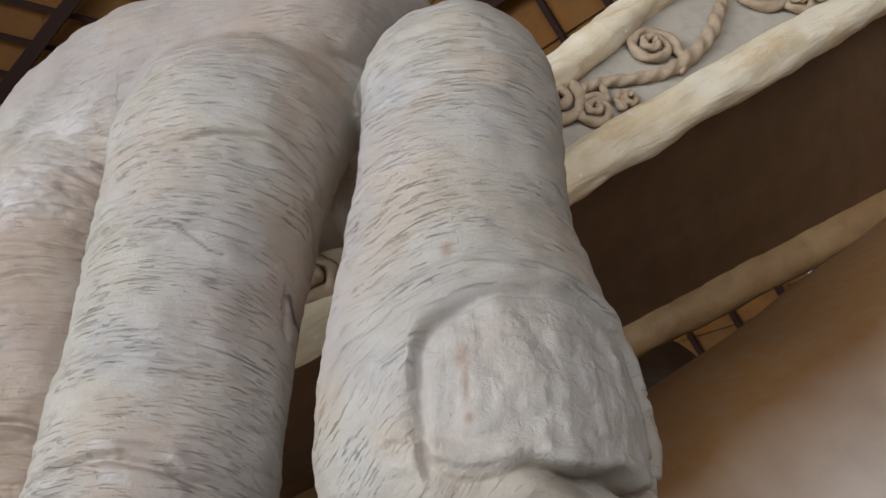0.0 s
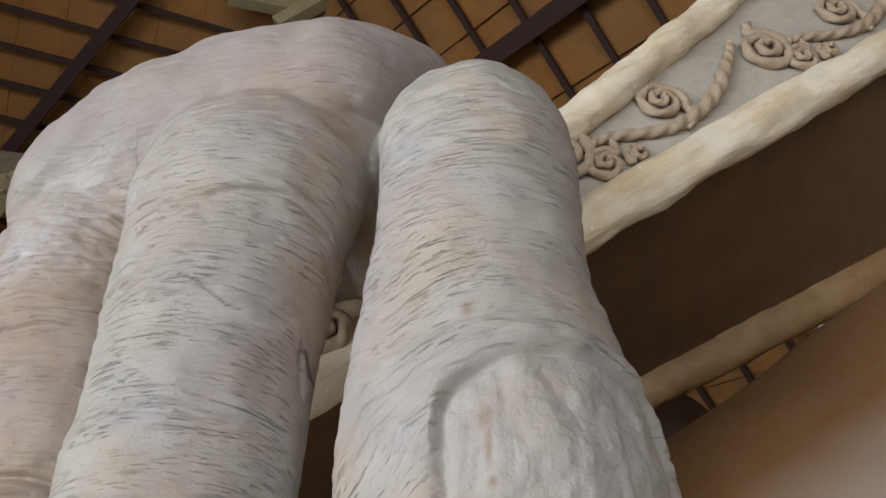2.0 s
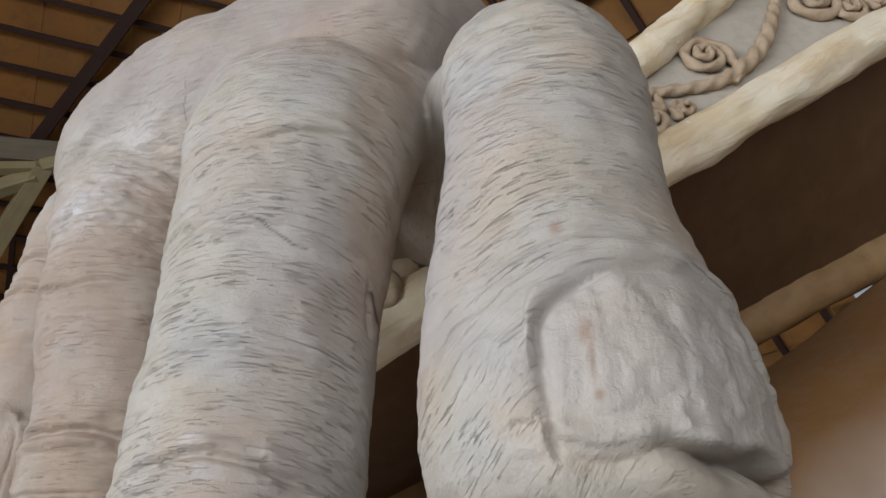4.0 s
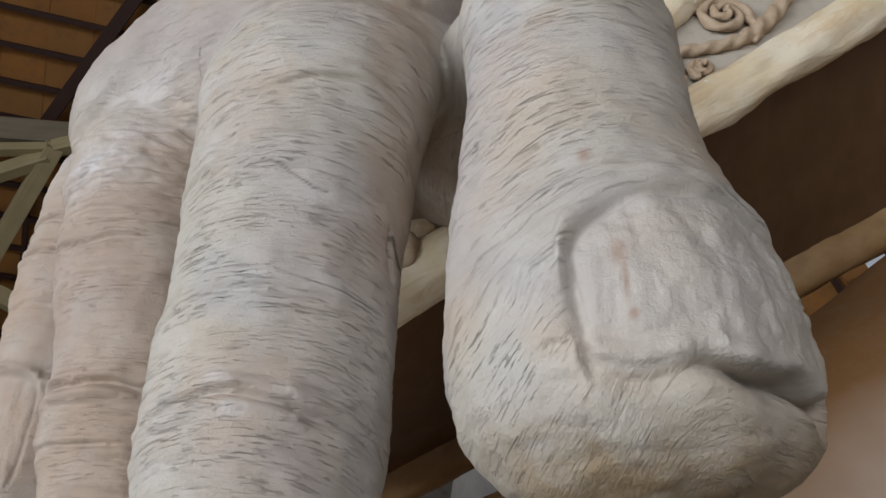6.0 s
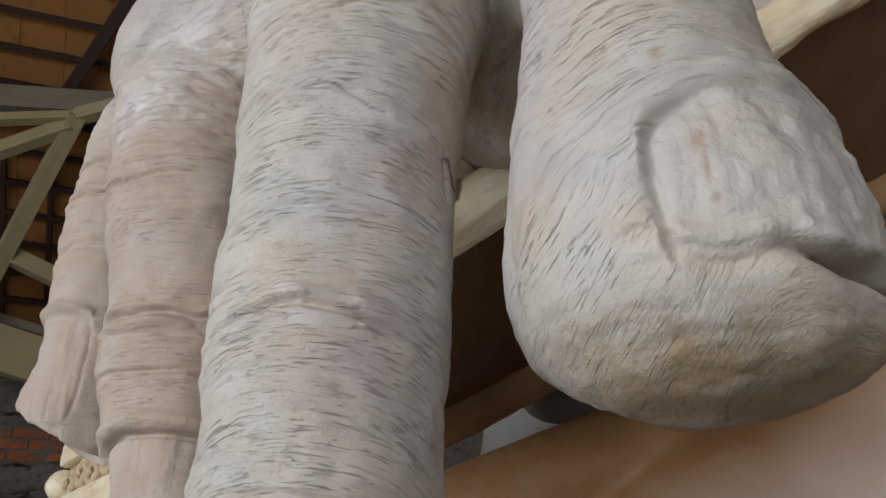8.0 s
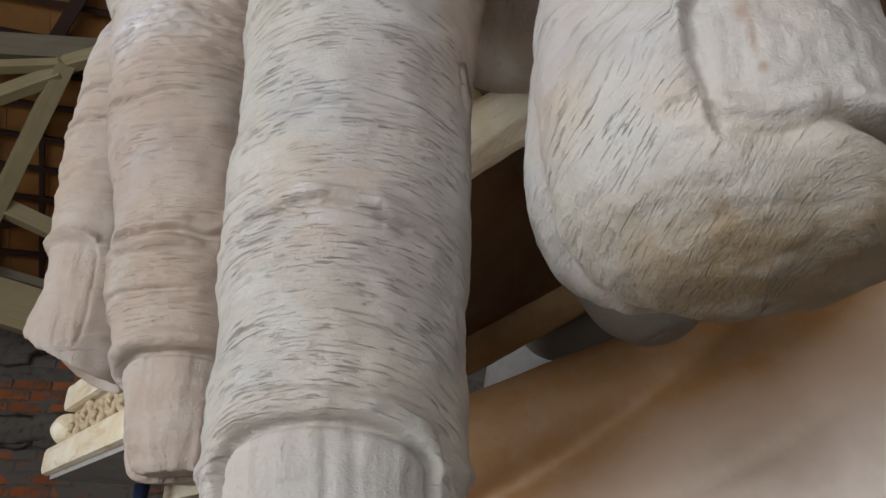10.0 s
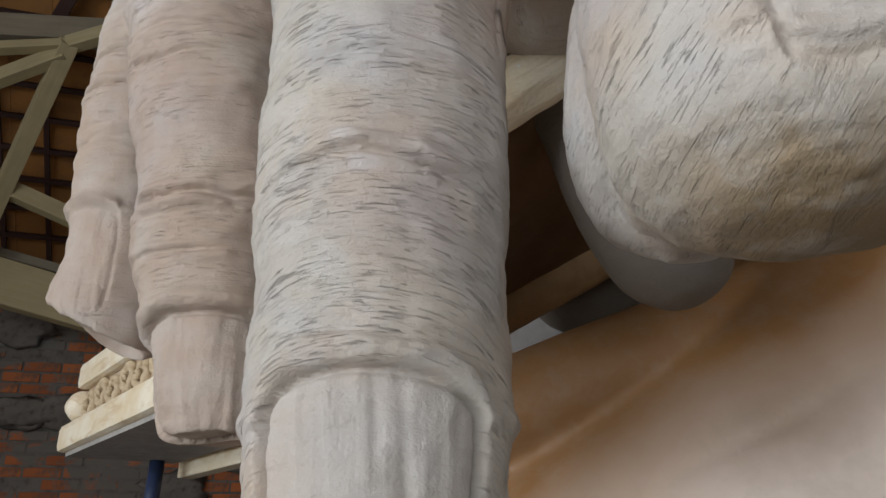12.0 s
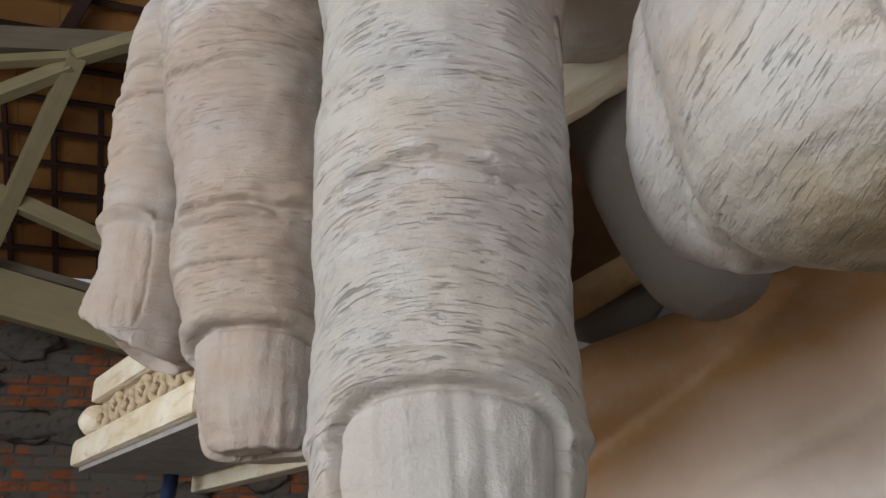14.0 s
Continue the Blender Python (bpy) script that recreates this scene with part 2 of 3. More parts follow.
PALE_WOOD = timber("pale_timber", (0.42, 0.355, 0.20), (0.36, 0.29, 0.15), 0)
GREY_WOOD = timber("weathered_beam", (0.26, 0.22, 0.15), (0.20, 0.17, 0.12), 0)
BRICK, MORTAR, CLEAR = brick_clay(), rough_mortar(), clear_tile()
CONCRETE = smooth_paint("floor_concrete", (0.30, 0.28, 0.25), (0.36, 0.34, 0.31), (0.24, 0.22, 0.20), 1.5, 0.85, 0.5)
RENDERED = smooth_paint("plain_render", (0.52, 0.49, 0.44), (0.58, 0.55, 0.50), (0.45, 0.41, 0.36), 1.2, 0.9, 0.4)
BLUE = smooth_paint("dark_blue_paint", (0.015, 0.025, 0.06), (0.02, 0.035, 0.085), (0.03, 0.03, 0.035), 12.0, 0.4)


# ---- building helpers ----
def mesh_object(name, bm, material, smooth=False):
    me = bpy.data.meshes.new(name)
    bm.normal_update()
    bm.to_mesh(me)
    bm.free()
    me.materials.append(material)
    if smooth:
        me.shade_smooth()
    return new(name, me)


def part(name, bm, material, parent, label="", smooth=False):
    ob = mesh_object(name, bm, material, smooth)
    ob.parent = parent
    return tagged(ob, label)


def box(size, m=None, bevel=0.0):
    """A block of that size about its own middle, with softened edges, laid at the pose m."""
    bm = bmesh.new()
    bmesh.ops.create_cube(bm, size=1.0, matrix=Matrix.Diagonal((*size, 1)))
    if bevel:
        bmesh.ops.bevel(bm, geom=bm.edges[:], offset=bevel, segments=2, affect="EDGES", profile=0.6)
    if m:
        bm.transform(m)
    return bm


def axes(origin, x, y):
    """The pose at origin whose first axis runs along x, with y as near its second as can be."""
    x = Vector(x).normalized()
    z = x.cross(Vector(y)).normalized()
    y = z.cross(x)
    m = Matrix((x, y, z)).transposed().to_4x4()
    m.translation = Vector(origin)
    return m


def spline(points, per):
    """Catmull-Rom through rows of numbers."""
    p = np.array([points[0], *points, points[-1]], float)
    out = []
    for i in range(1, len(p) - 2):
        for k in range(per):
            t = k / per
            a, b, c, d = p[i - 1:i + 3]
            out.append(0.5 * (2 * b + (c - a) * t + (2 * a - 5 * b + 4 * c - d) * t * t + (3 * b - a - 3 * c + d) * t ** 3))
    out.append(p[-2])
    return np.array(out)


def loft(rows, per=8, around=40, side=(1, 0, 0)):
    """A closed tube through rows of x, y, z, half width, half depth: vertices and faces."""
    r = spline(rows, per)
    along = np.gradient(r[:, :3], axis=0)
    along /= np.linalg.norm(along, axis=1)[:, None]
    s = np.array(side, float)
    s = s - along * (along @ s)[:, None]
    s /= np.linalg.norm(s, axis=1)[:, None]
    q = np.cross(along, s)
    a = np.arange(around) * 2 * np.pi / around
    v = r[:, None, :3] + s[:, None] * (r[:, 3, None] * np.cos(a))[..., None] + q[:, None] * (r[:, 4, None] * np.sin(a))[..., None]
    n = len(r)
    verts = [tuple(x) for x in v.reshape(-1, 3)] + [tuple(r[0, :3]), tuple(r[-1, :3])]
    faces = []
    for i in range(n - 1):
        for j in range(around):
            k = (j + 1) % around
            faces.append((i * around + j, i * around + k, (i + 1) * around + k, (i + 1) * around + j))
    for j in range(around):
        k = (j + 1) % around
        faces.append((n * around, k, j))
        faces.append((n * around + 1, (n - 1) * around + j, (n - 1) * around + k))
    return verts, faces


def loft_bm(rows, per=8, around=24, side=(1, 0, 0), rough=0.0, grain=(20.0, 20.0, 20.0)):
    verts, faces = loft(rows, per, around, side)
    bm = bmesh.new()
    vs = [bm.verts.new(v) for v in verts]
    for f in faces:
        bm.faces.new([vs[i] for i in f])
    bmesh.ops.recalc_face_normals(bm, faces=bm.faces[:])
    if rough:
        bm.normal_update()
        for v in bm.verts:
            v.co += v.normal * rough * noise.fractal(Vector((v.co.x * grain[0], v.co.y * grain[1], v.co.z * grain[2])), 0.8, 2.0, 3)
    return bm


def union(bodies, voxel, smoothing):
    """One skin round several closed bodies that run into one another."""
    verts, faces = [], []
    for v, f in bodies:
        k = len(verts)
        verts += v
        faces += [tuple(i + k for i in q) for q in f]
    me = bpy.data.meshes.new("bodies")
    me.from_pydata(verts, [], faces)
    bm = bmesh.new()
    bm.from_mesh(me)
    bmesh.ops.recalc_face_normals(bm, faces=bm.faces[:])
    bm.to_mesh(me)
    bm.free()
    ob = new("bodies", me)
    mod = ob.modifiers.new("skin", "REMESH")
    mod.mode, mod.voxel_size, mod.adaptivity = "VOXEL", voxel, 0.0
    mod = ob.modifiers.new("soft", "SMOOTH")
    mod.factor, mod.iterations = 0.5, smoothing
    out = bpy.data.meshes.new_from_object(ob.evaluated_get(bpy.context.evaluated_depsgraph_get()))
    bpy.data.objects.remove(ob)
    bpy.data.meshes.remove(me)
    return out


def smoothstep(a, b, x):
    t = np.clip((x - a) / (b - a), 0, 1)
    return t * t * (3 - 2 * t)


# ---- the sculpted fingers and fist ----
# rows from the tip up and back into the wrist: x, y, z, half width, half depth
MIDDLE = [(-0.222, 0.61, 1.245, 0.02, 0.02), (-0.222, 0.61, 1.26, 0.055, 0.05), (-0.222, 0.612, 1.30, 0.078, 0.075), (-0.223, 0.614, 1.37, 0.085, 0.085),
          (-0.223, 0.614, 1.434, 0.089, 0.088), (-0.222, 0.613, 1.475, 0.087, 0.086), (-0.222, 0.613, 1.515, 0.089, 0.087), (-0.222, 0.613, 1.56, 0.0935, 0.087),
          (-0.222, 0.613, 1.606, 0.096, 0.087), (-0.221, 0.611, 1.654, 0.0945, 0.085), (-0.22, 0.61, 1.706, 0.094, 0.084), (-0.217, 0.611, 1.765, 0.1005, 0.085),
          (-0.214, 0.613, 1.83, 0.106, 0.086), (-0.211, 0.622, 1.9, 0.115, 0.09), (-0.208, 0.67, 1.975, 0.118, 0.09), (-0.23, 0.755, 2.045, 0.1, 0.085),
          (-0.24, 0.87, 2.1, 0.09, 0.08), (-0.25, 0.95, 2.12, 0.06, 0.05), (-0.25, 0.98, 2.12, 0.03, 0.03)]
INDEX = [(0.028, 0.489, 1.472, 0.01, 0.01), (0.028, 0.489, 1.475, 0.034, 0.03), (0.028, 0.489, 1.482, 0.058, 0.051), (0.028, 0.489, 1.494, 0.078, 0.071), (0.028, 0.49, 1.51, 0.0925, 0.087),
         (0.0275, 0.491, 1.53, 0.101, 0.098), (0.026, 0.492, 1.555, 0.106, 0.105), (0.0235, 0.496, 1.589, 0.1065, 0.106), (0.02, 0.511, 1.64, 0.104, 0.1),
         (0.015, 0.512, 1.69, 0.0955, 0.095), (0.013, 0.503, 1.735, 0.084, 0.083), (0.015, 0.502, 1.787, 0.0815, 0.075), (0.0165, 0.51, 1.84, 0.0835, 0.071),
         (0.015, 0.522, 1.885, 0.085, 0.068), (0.012, 0.55, 1.925, 0.084, 0.07), (0.005, 0.61, 1.955, 0.086, 0.075), (-0.015, 0.7, 1.985, 0.095, 0.085),
         (-0.05, 0.86, 2.04, 0.12, 0.12), (-0.09, 1.02, 2.1, 0.12, 0.12), (-0.09, 1.06, 2.1, 0.04, 0.04)]
PULP = [(0.014, 0.575, 1.522, 0.015, 0.015), (0.013, 0.575, 1.527, 0.034, 0.045), (0.01, 0.577, 1.538, 0.054, 0.07), (0.006, 0.58, 1.558, 0.071, 0.096), (0.0, 0.583, 1.59, 0.085, 0.114),
        (0.0, 0.58, 1.635, 0.085, 0.112), (0.003, 0.565, 1.69, 0.078, 0.095), (0.01, 0.535, 1.755, 0.05, 0.06), (0.012, 0.525, 1.78, 0.02, 0.02)]
UNDER = [(0.02, 0.535, 1.506, 0.01, 0.01), (0.02, 0.535, 1.51, 0.035, 0.036), (0.02, 0.535, 1.52, 0.062, 0.066), (0.018, 0.536, 1.54, 0.082, 0.09), (0.016, 0.538, 1.57, 0.09, 0.106), (0.014, 0.538, 1.605, 0.088, 0.104), (0.014, 0.535, 1.64, 0.05, 0.05), (0.014, 0.535, 1.65, 0.02, 0.02)]
RING = [(-0.392, 0.776, 1.4215, 0.012, 0.012), (-0.392, 0.776, 1.4235, 0.038, 0.034), (-0.392, 0.776, 1.43, 0.052, 0.047), (-0.392, 0.778, 1.448, 0.059, 0.055), (-0.395, 0.78, 1.483, 0.065, 0.061),
        (-0.4, 0.782, 1.536, 0.071, 0.066), (-0.408, 0.786, 1.58, 0.08, 0.074), (-0.415, 0.79, 1.622, 0.088, 0.078), (-0.415, 0.79, 1.656, 0.088, 0.08),
        (-0.42, 0.79, 1.72, 0.089, 0.082), (-0.432, 0.79, 1.79, 0.095, 0.086), (-0.44, 0.792, 1.87, 0.102, 0.09), (-0.45, 0.805, 1.95, 0.105, 0.095),
        (-0.445, 0.83, 2.03, 0.103, 0.095), (-0.425, 0.875, 2.11, 0.1, 0.095), (-0.39, 0.95, 2.18, 0.1, 0.09), (-0.36, 1.06, 2.22, 0.1, 0.08), (-0.35, 1.1, 2.22, 0.04, 0.04)]
PINKY = [(-0.5945, 0.921, 1.5745, 0.012, 0.012), (-0.594, 0.921, 1.5755, 0.045, 0.04), (-0.593, 0.921, 1.5775, 0.072, 0.063), (-0.588, 0.919, 1.588, 0.077, 0.067), (-0.582, 0.916, 1.61, 0.0765, 0.068), (-0.58, 0.915, 1.65, 0.072, 0.068),
         (-0.582, 0.912, 1.70, 0.066, 0.066), (-0.582, 0.91, 1.78, 0.07, 0.07), (-0.58, 0.908, 1.84, 0.075, 0.073), (-0.578, 0.908, 1.9, 0.073, 0.074),
         (-0.572, 0.91, 1.96, 0.078, 0.078), (-0.555, 0.925, 2.03, 0.085, 0.085), (-0.5, 0.99, 2.09, 0.1, 0.1), (-0.4, 1.1, 2.13, 0.11, 0.11), (-0.39, 1.14, 2.13, 0.04, 0.04)]
THUMB = [(0.122, 1.085, 1.637, 0.02, 0.02), (0.12, 1.085, 1.645, 0.045, 0.046), (0.112, 1.083, 1.675, 0.074, 0.075), (0.093, 1.08, 1.73, 0.092, 0.09),
         (0.062, 1.075, 1.82, 0.1, 0.092), (0.036, 1.065, 1.91, 0.1, 0.094), (0.0, 1.05, 2.0, 0.105, 0.1), (-0.07, 1.04, 2.1, 0.12, 0.12), (-0.1, 1.05, 2.16, 0.08, 0.08),
         (-0.1, 1.05, 2.18, 0.04, 0.04)]
BACK = [(-0.29, 0.645, 1.985, 0.03, 0.02), (-0.285, 0.662, 2.0, 0.17, 0.06), (-0.28, 0.70, 2.035, 0.25, 0.115), (-0.285, 0.77, 2.08, 0.31, 0.163), (-0.285, 0.87, 2.12, 0.333, 0.207),
        (-0.28, 0.97, 2.145, 0.34, 0.238), (-0.26, 1.1, 2.16, 0.33, 0.26), (-0.22, 1.3, 2.18, 0.25, 0.22), (-0.13, 1.5, 2.15, 0.18, 0.17), (-0.01, 1.7, 2.05, 0.15, 0.15), (0.1, 1.86, 1.93, 0.14, 0.14), (0.12, 1.9, 1.9, 0.05, 0.05)]
BRIDGE = [(-0.225, 0.64, 1.93, 0.02, 0.02), (-0.23, 0.655, 1.96, 0.11, 0.05), (-0.24, 0.69, 2.03, 0.17, 0.06), (-0.25, 0.735, 2.1, 0.2, 0.06), (-0.26, 0.79, 2.17, 0.2, 0.06), (-0.27, 0.86, 2.24, 0.16, 0.05), (-0.27, 0.9, 2.28, 0.05, 0.03)]
KNUCKLE = [(-0.222, 0.61, 1.85, 0.06, 0.05), (-0.222, 0.62, 1.87, 0.092, 0.076), (-0.217, 0.645, 1.94, 0.118, 0.086), (-0.215, 0.70, 2.03, 0.15, 0.09), (-0.22, 0.775, 2.13, 0.18, 0.09), (-0.23, 0.86, 2.215, 0.17, 0.07), (-0.23, 0.89, 2.24, 0.06, 0.03)]
WEB = [(-0.09, 0.665, 1.945, 0.015, 0.015), (-0.09, 0.68, 1.965, 0.036, 0.036), (-0.09, 0.705, 2.005, 0.062, 0.06), (-0.092, 0.77, 2.09, 0.08, 0.07), (-0.09, 0.85, 2.165, 0.09, 0.08), (-0.1, 0.94, 2.2, 0.08, 0.06), (-0.1, 0.96, 2.21, 0.03, 0.03)]
KNUCKLE_LINE = (0.83, -0.56, 0)


# dried glue and rusty stains: places and sizes
GLUE = [(-0.222, 0.527, 1.5545, 0.011, 0.006, 1.0), (-0.233, 0.527, 1.575, 0.010, 0.007, 0.7), (-0.42, 0.73, 2.0, 0.06, 0.035, 0.9), (-0.49, 0.71, 1.90, 0.06, 0.04, 1.0), (-0.44, 0.70, 1.94, 0.05, 0.03, 0.7), (-0.105, 0.66, 2.03, 0.03, 0.06, 0.9), (-0.15, 0.55, 1.475, 0.008, 0.014, 0.8)]
STAINS = [(0.009, 1.592, 0.004, 0.008, 0.55), (0.0105, 1.577, 0.0018, 0.016, 0.5), (0.0125, 1.556, 0.0028, 0.003, 0.65), (0.002, 1.668, 0.004, 0.005, 0.6)]
# a stuck thread and an open crack, as lines over x and z
STROKES = [(((-0.228, 1.757), (-0.213, 1.752), (-0.197, 1.739), (-0.186, 1.731), (-0.176, 1.729)), 0.0009, 0.65),
           (((-0.130, 1.716), (-0.128, 1.706), (-0.127, 1.696)), 0.001, 0.85)]


def sculpted_grip():
    fingers = (MIDDLE, INDEX, RING, PINKY, THUMB)
    me = union([loft(r, 8, 48) for r in (*fingers, PULP, UNDER, KNUCKLE, WEB)] + [loft(BACK, 8, 64, KNUCKLE_LINE), loft(BRIDGE, 8, 48, KNUCKLE_LINE)], 0.002, 22)
    n = len(me.vertices)
    co = np.empty(n * 3)
    me.vertices.foreach_get("co", co)
    co = co.reshape(-1, 3)
    no = np.empty(n * 3)
    me.vertex_normals.foreach_get("vector", no)
    no = no.reshape(-1, 3)
    x, y, z = co.T
    soft = np.array([noise.fractal(Vector(p) * 14, 0.9, 2.0, 3) for p in co])
    wave = np.array([noise.noise(Vector((p[0] * 6, p[1] * 6, p[2] * 6 + 9))) for p in co])
    rows = np.array([noise.fractal(Vector((p[0] * 20, p[1] * 20, p[2] * 100)), 0.9, 2.0, 3) for p in co])
    push = 0.0034 * soft + 0.0011 * rows
    ridges = np.array([noise.fractal(Vector((p[0] * 75, p[1] * 40, p[2] * 9)), 0.8, 2.0, 2) for p in co])
    lumps = np.array([noise.fractal(Vector(p) * 48, 0.9, 2.0, 3) for p in co])
    push += smoothstep(1.95, 2.05, z) * 0.011 * np.array([noise.fractal(Vector((p[0] * 9, p[1] * 5, p[2] * 5)), 0.9, 2.0, 2) for p in co])
    nails, calm = np.zeros(n), np.zeros(n)
    turn, arch = np.zeros(n), np.zeros(n)

    def around(finger, spread, low, high):
        """Angle about a finger (0 faces -y, positive to +x) and how far each point belongs to it."""
        r = np.array(finger)
        r = r[:np.argmax(r[:, 2] > 1.97) + 1]
        ax, ay, w, deep = (np.interp(z, r[:, 2], r[:, i]) for i in (0, 1, 3, 4))
        w, deep = np.maximum(w, 0.05), np.maximum(deep, 0.05)
        ang = np.degrees(np.arctan2((x - ax) / w, (ay - y) / deep))
        mine = (np.hypot((x - ax) / w, (y - ay) / deep) < spread) & (z > low) & (z < high)
        return ang, mine

    def crease(ang, mine, height, depth, width, centre=0.0, reach=80.0, droop=0.0, bulge=0.6):
        """A pressed line across a finger, with the skin swelling over and under it."""
        h = height - droop * ((ang - centre) / 60.0) ** 2 + 0.004 * wave + 0.005 * soft
        fade = np.clip(1.3 - np.abs(ang - centre) / reach, 0, 1) * mine * (0.6 + 0.4 * smoothstep(-0.25, 0.3, lumps + 2 * rows))
        d = z - h
        return fade * (-depth * np.exp(-(d / width) ** 2) + bulge * depth * np.exp(-((np.abs(d) - 3.2 * width) / (2 * width)) ** 2))

    def nail(ang, mine, top, bottom, centre, half, arc, sink, rim, edge=None, lip=0.0, uneven=0.0004, comb=0.0017):
        """A nail plate sunk into the finger, a swollen fold along its border, and its free edge."""
        u = (ang - centre) / half
        t = top - arc * (1 - np.clip(1 - np.abs(u) ** 2.2, 0, 1) ** (1 / 2.2)) + 0.002 * wave
        b = -1.0 if edge is None else bottom + 0.03 * (1 - np.clip(1 - u ** 4, 0, 1) ** 0.25) + 0.007 * np.minimum(u, 0) - 0.008 * np.maximum(u, 0) + 0.006 * wave + 0.003 * np.sin(ang * 0.16)
        ins = smoothstep(-0.002, 0.005, t - z) * smoothstep(1.08, 0.92, np.abs(u)) * (smoothstep(-0.003, 0.003, z - b) if edge is not None else 1.0) * mine
        out = np.zeros(n)
        dist = np.minimum(t - z, (1.0 - np.abs(u)) * 0.085 * half / 57.0)
        if edge is not None:
            near = (z > b - 0.012) * mine
        else:
            near = mine * 1.0
        fold = dist if edge is not None else t - z
        out += near * (-sink * (2.1 if edge is None else 1.0) * np.exp(-((dist - 0.0022) / (0.0026 if edge is None else 0.0032)) ** 2) + rim * (1 + 0.3 * lumps) * np.exp(-((fold + 0.010) / 0.008) ** 2))
        out += ins * (-sink + comb * ridges + uneven * lumps)
        if edge is not None:
            d = z - b
            width = smoothstep(1.1, 0.85, np.abs(u)) * mine
            out += width * (-(0.004 + 0.019 * smoothstep(-0.5, 0.15, u)) * np.exp(-((d + 0.004) / (0.0042 + 0.002 * smoothstep(-0.2, 0.4, u))) ** 2) + lip * np.exp(-((d + 0.024) / 0.014) ** 2) + 0.004 * np.exp(-((d - 0.007) / 0.006) ** 2))
        nails[:] = np.maximum(nails, ins)
        return out

    a, m = around(MIDDLE, 1.35, 1.2, 2.05)
    push += crease(a, m, 1.561, 0.0092, 0.0026, 2, 62, 0.019) + crease(a, m, 1.642, 0.0038, 0.0028, -5, 50, 0.013)
    push += crease(a, m, 1.515, 0.0014, 0.003, 10, 60, 0.0) + crease(a, m, 1.752, 0.003, 0.0035, -30, 55, 0.002)
    push += crease(a, m, 1.849, 0.006, 0.0027, 18, 42, 0.045) + crease(a, m, 1.79, 0.0022, 0.003, -10, 60, 0.0)
    push += crease(a, m, 1.45, 0.002, 0.003, 0, 70, 0.012)
    push += nail(a, m, 1.428, 1.28, 5, 50, 0.035, 0.0045, 0.0042)
    arch += np.where(m, (0.010 + 0.014 * smoothstep(1.56, 1.44, z)) * np.minimum(np.abs(a) / 60, 1.4) ** 2, 0)
    push -= 0.006 * m * np.exp(-((a - 72 - 260 * (1.70 - z)) / 1.8) ** 2) * smoothstep(1.675, 1.685, z) * smoothstep(1.725, 1.712, z)
    a, m = around(INDEX, 2.0, 1.43, 2.0)
    m = m & (x > -0.105)
    push += nail(a, m, 1.640, 1.532, 26, 50, 0.065, 0.004, 0.0038, 0.5, 0.004, 0.0018, 0.0009)
    push += crease(a, m, 1.665, 0.0016, 0.003, 20, 60, 0.01) + crease(a, m, 1.90, 0.003, 0.004, -10, 60, 0.0)
    push += crease(a, m, 1.86, 0.0022, 0.0035, 20, 60, 0.0) + crease(a, m, 1.70, 0.0014, 0.003, 10, 60, 0.008)
    calm[m & (z < 1.54)] = 0.4
    arch += np.where(m, 0.017 * smoothstep(1.78, 1.67, z) * smoothstep(1.54, 1.66, z) * np.minimum(np.abs(a - 26) / 55, 1.2) ** 2, 0)
    turn += np.where(m, smoothstep(1.66, 1.56, z) * smoothstep(45, -25, a) * 52, 0)
    a, m = around(RING, 1.3, 1.38, 2.0)
    m = m & (x < -0.33)
    push += crease(a, m, 1.642, 0.008, 0.003, -10, 95, 0.0, 0.45) + crease(a, m, 1.622, 0.0025, 0.003, -20, 40, 0.0)
    push += crease(a, m, 1.585, 0.0045, 0.0026, -15, 60, 0.0) + crease(a, m, 1.80, 0.0045, 0.0028, -25, 55, 0.0)
    push += crease(a, m, 1.835, 0.003, 0.003, 0, 70, 0.0) + crease(a, m, 1.765, 0.002, 0.003, -20, 60, 0.0) + crease(a, m, 1.888, 0.005, 0.0032, -15, 50, 0.004)
    push += 0.0035 * m * smoothstep(-0.335, -0.37, x) * smoothstep(2.0, 1.95, z) * smoothstep(1.80, 1.88, z) * np.array([noise.fractal(Vector((p[0] * 26 + p[2] * 22, p[1] * 26, p[2] * 62)), 0.8, 2.0, 3) for p in co])
    push += nail(a, m, 1.529, 1.40, -10, 72, 0.02, 0.0045, 0.007)
    calm[m] = 0.5
    a, m = around(PINKY, 1.35, 1.5, 2.0)
    m = m & (x < -0.505)
    push += nail(a, m, 1.703, 1.592, -42, 60, 0.02, 0.0006, 0.006)
    push += crease(a, m, 1.862, 0.007, 0.003, -20, 90, 0.0) + crease(a, m, 1.905, 0.006, 0.003, -20, 90, 0.0) + crease(a, m, 1.79, 0.003, 0.006, -20, 90, 0.0)
    calm[m] = 0.7
    calm = np.maximum(calm, smoothstep(1.93, 2.12, z + 0.03 * wave) * 0.85)
    calm[(y > 0.95) & (z < 2.02)] = 0.95
    push *= np.where((y > 0.95) & (x > -0.2), 0.35, 1.0)
    co = co + no * push[:, None]
    me.vertices.foreach_set("co", co.ravel())
    calm = np.maximum(calm, 0.55 * nails)
    ca, sa = np.cos(np.radians(turn)), np.sin(np.radians(turn))
    px, pz = x - 0.02, z - 1.56 + arch
    grain = np.stack([ca * px + sa * pz, y, ca * pz - sa * px], 1)
    me.attributes.new("grain", "FLOAT_VECTOR", "POINT").data.foreach_set("vector", grain.ravel())
    glue = np.zeros(n)
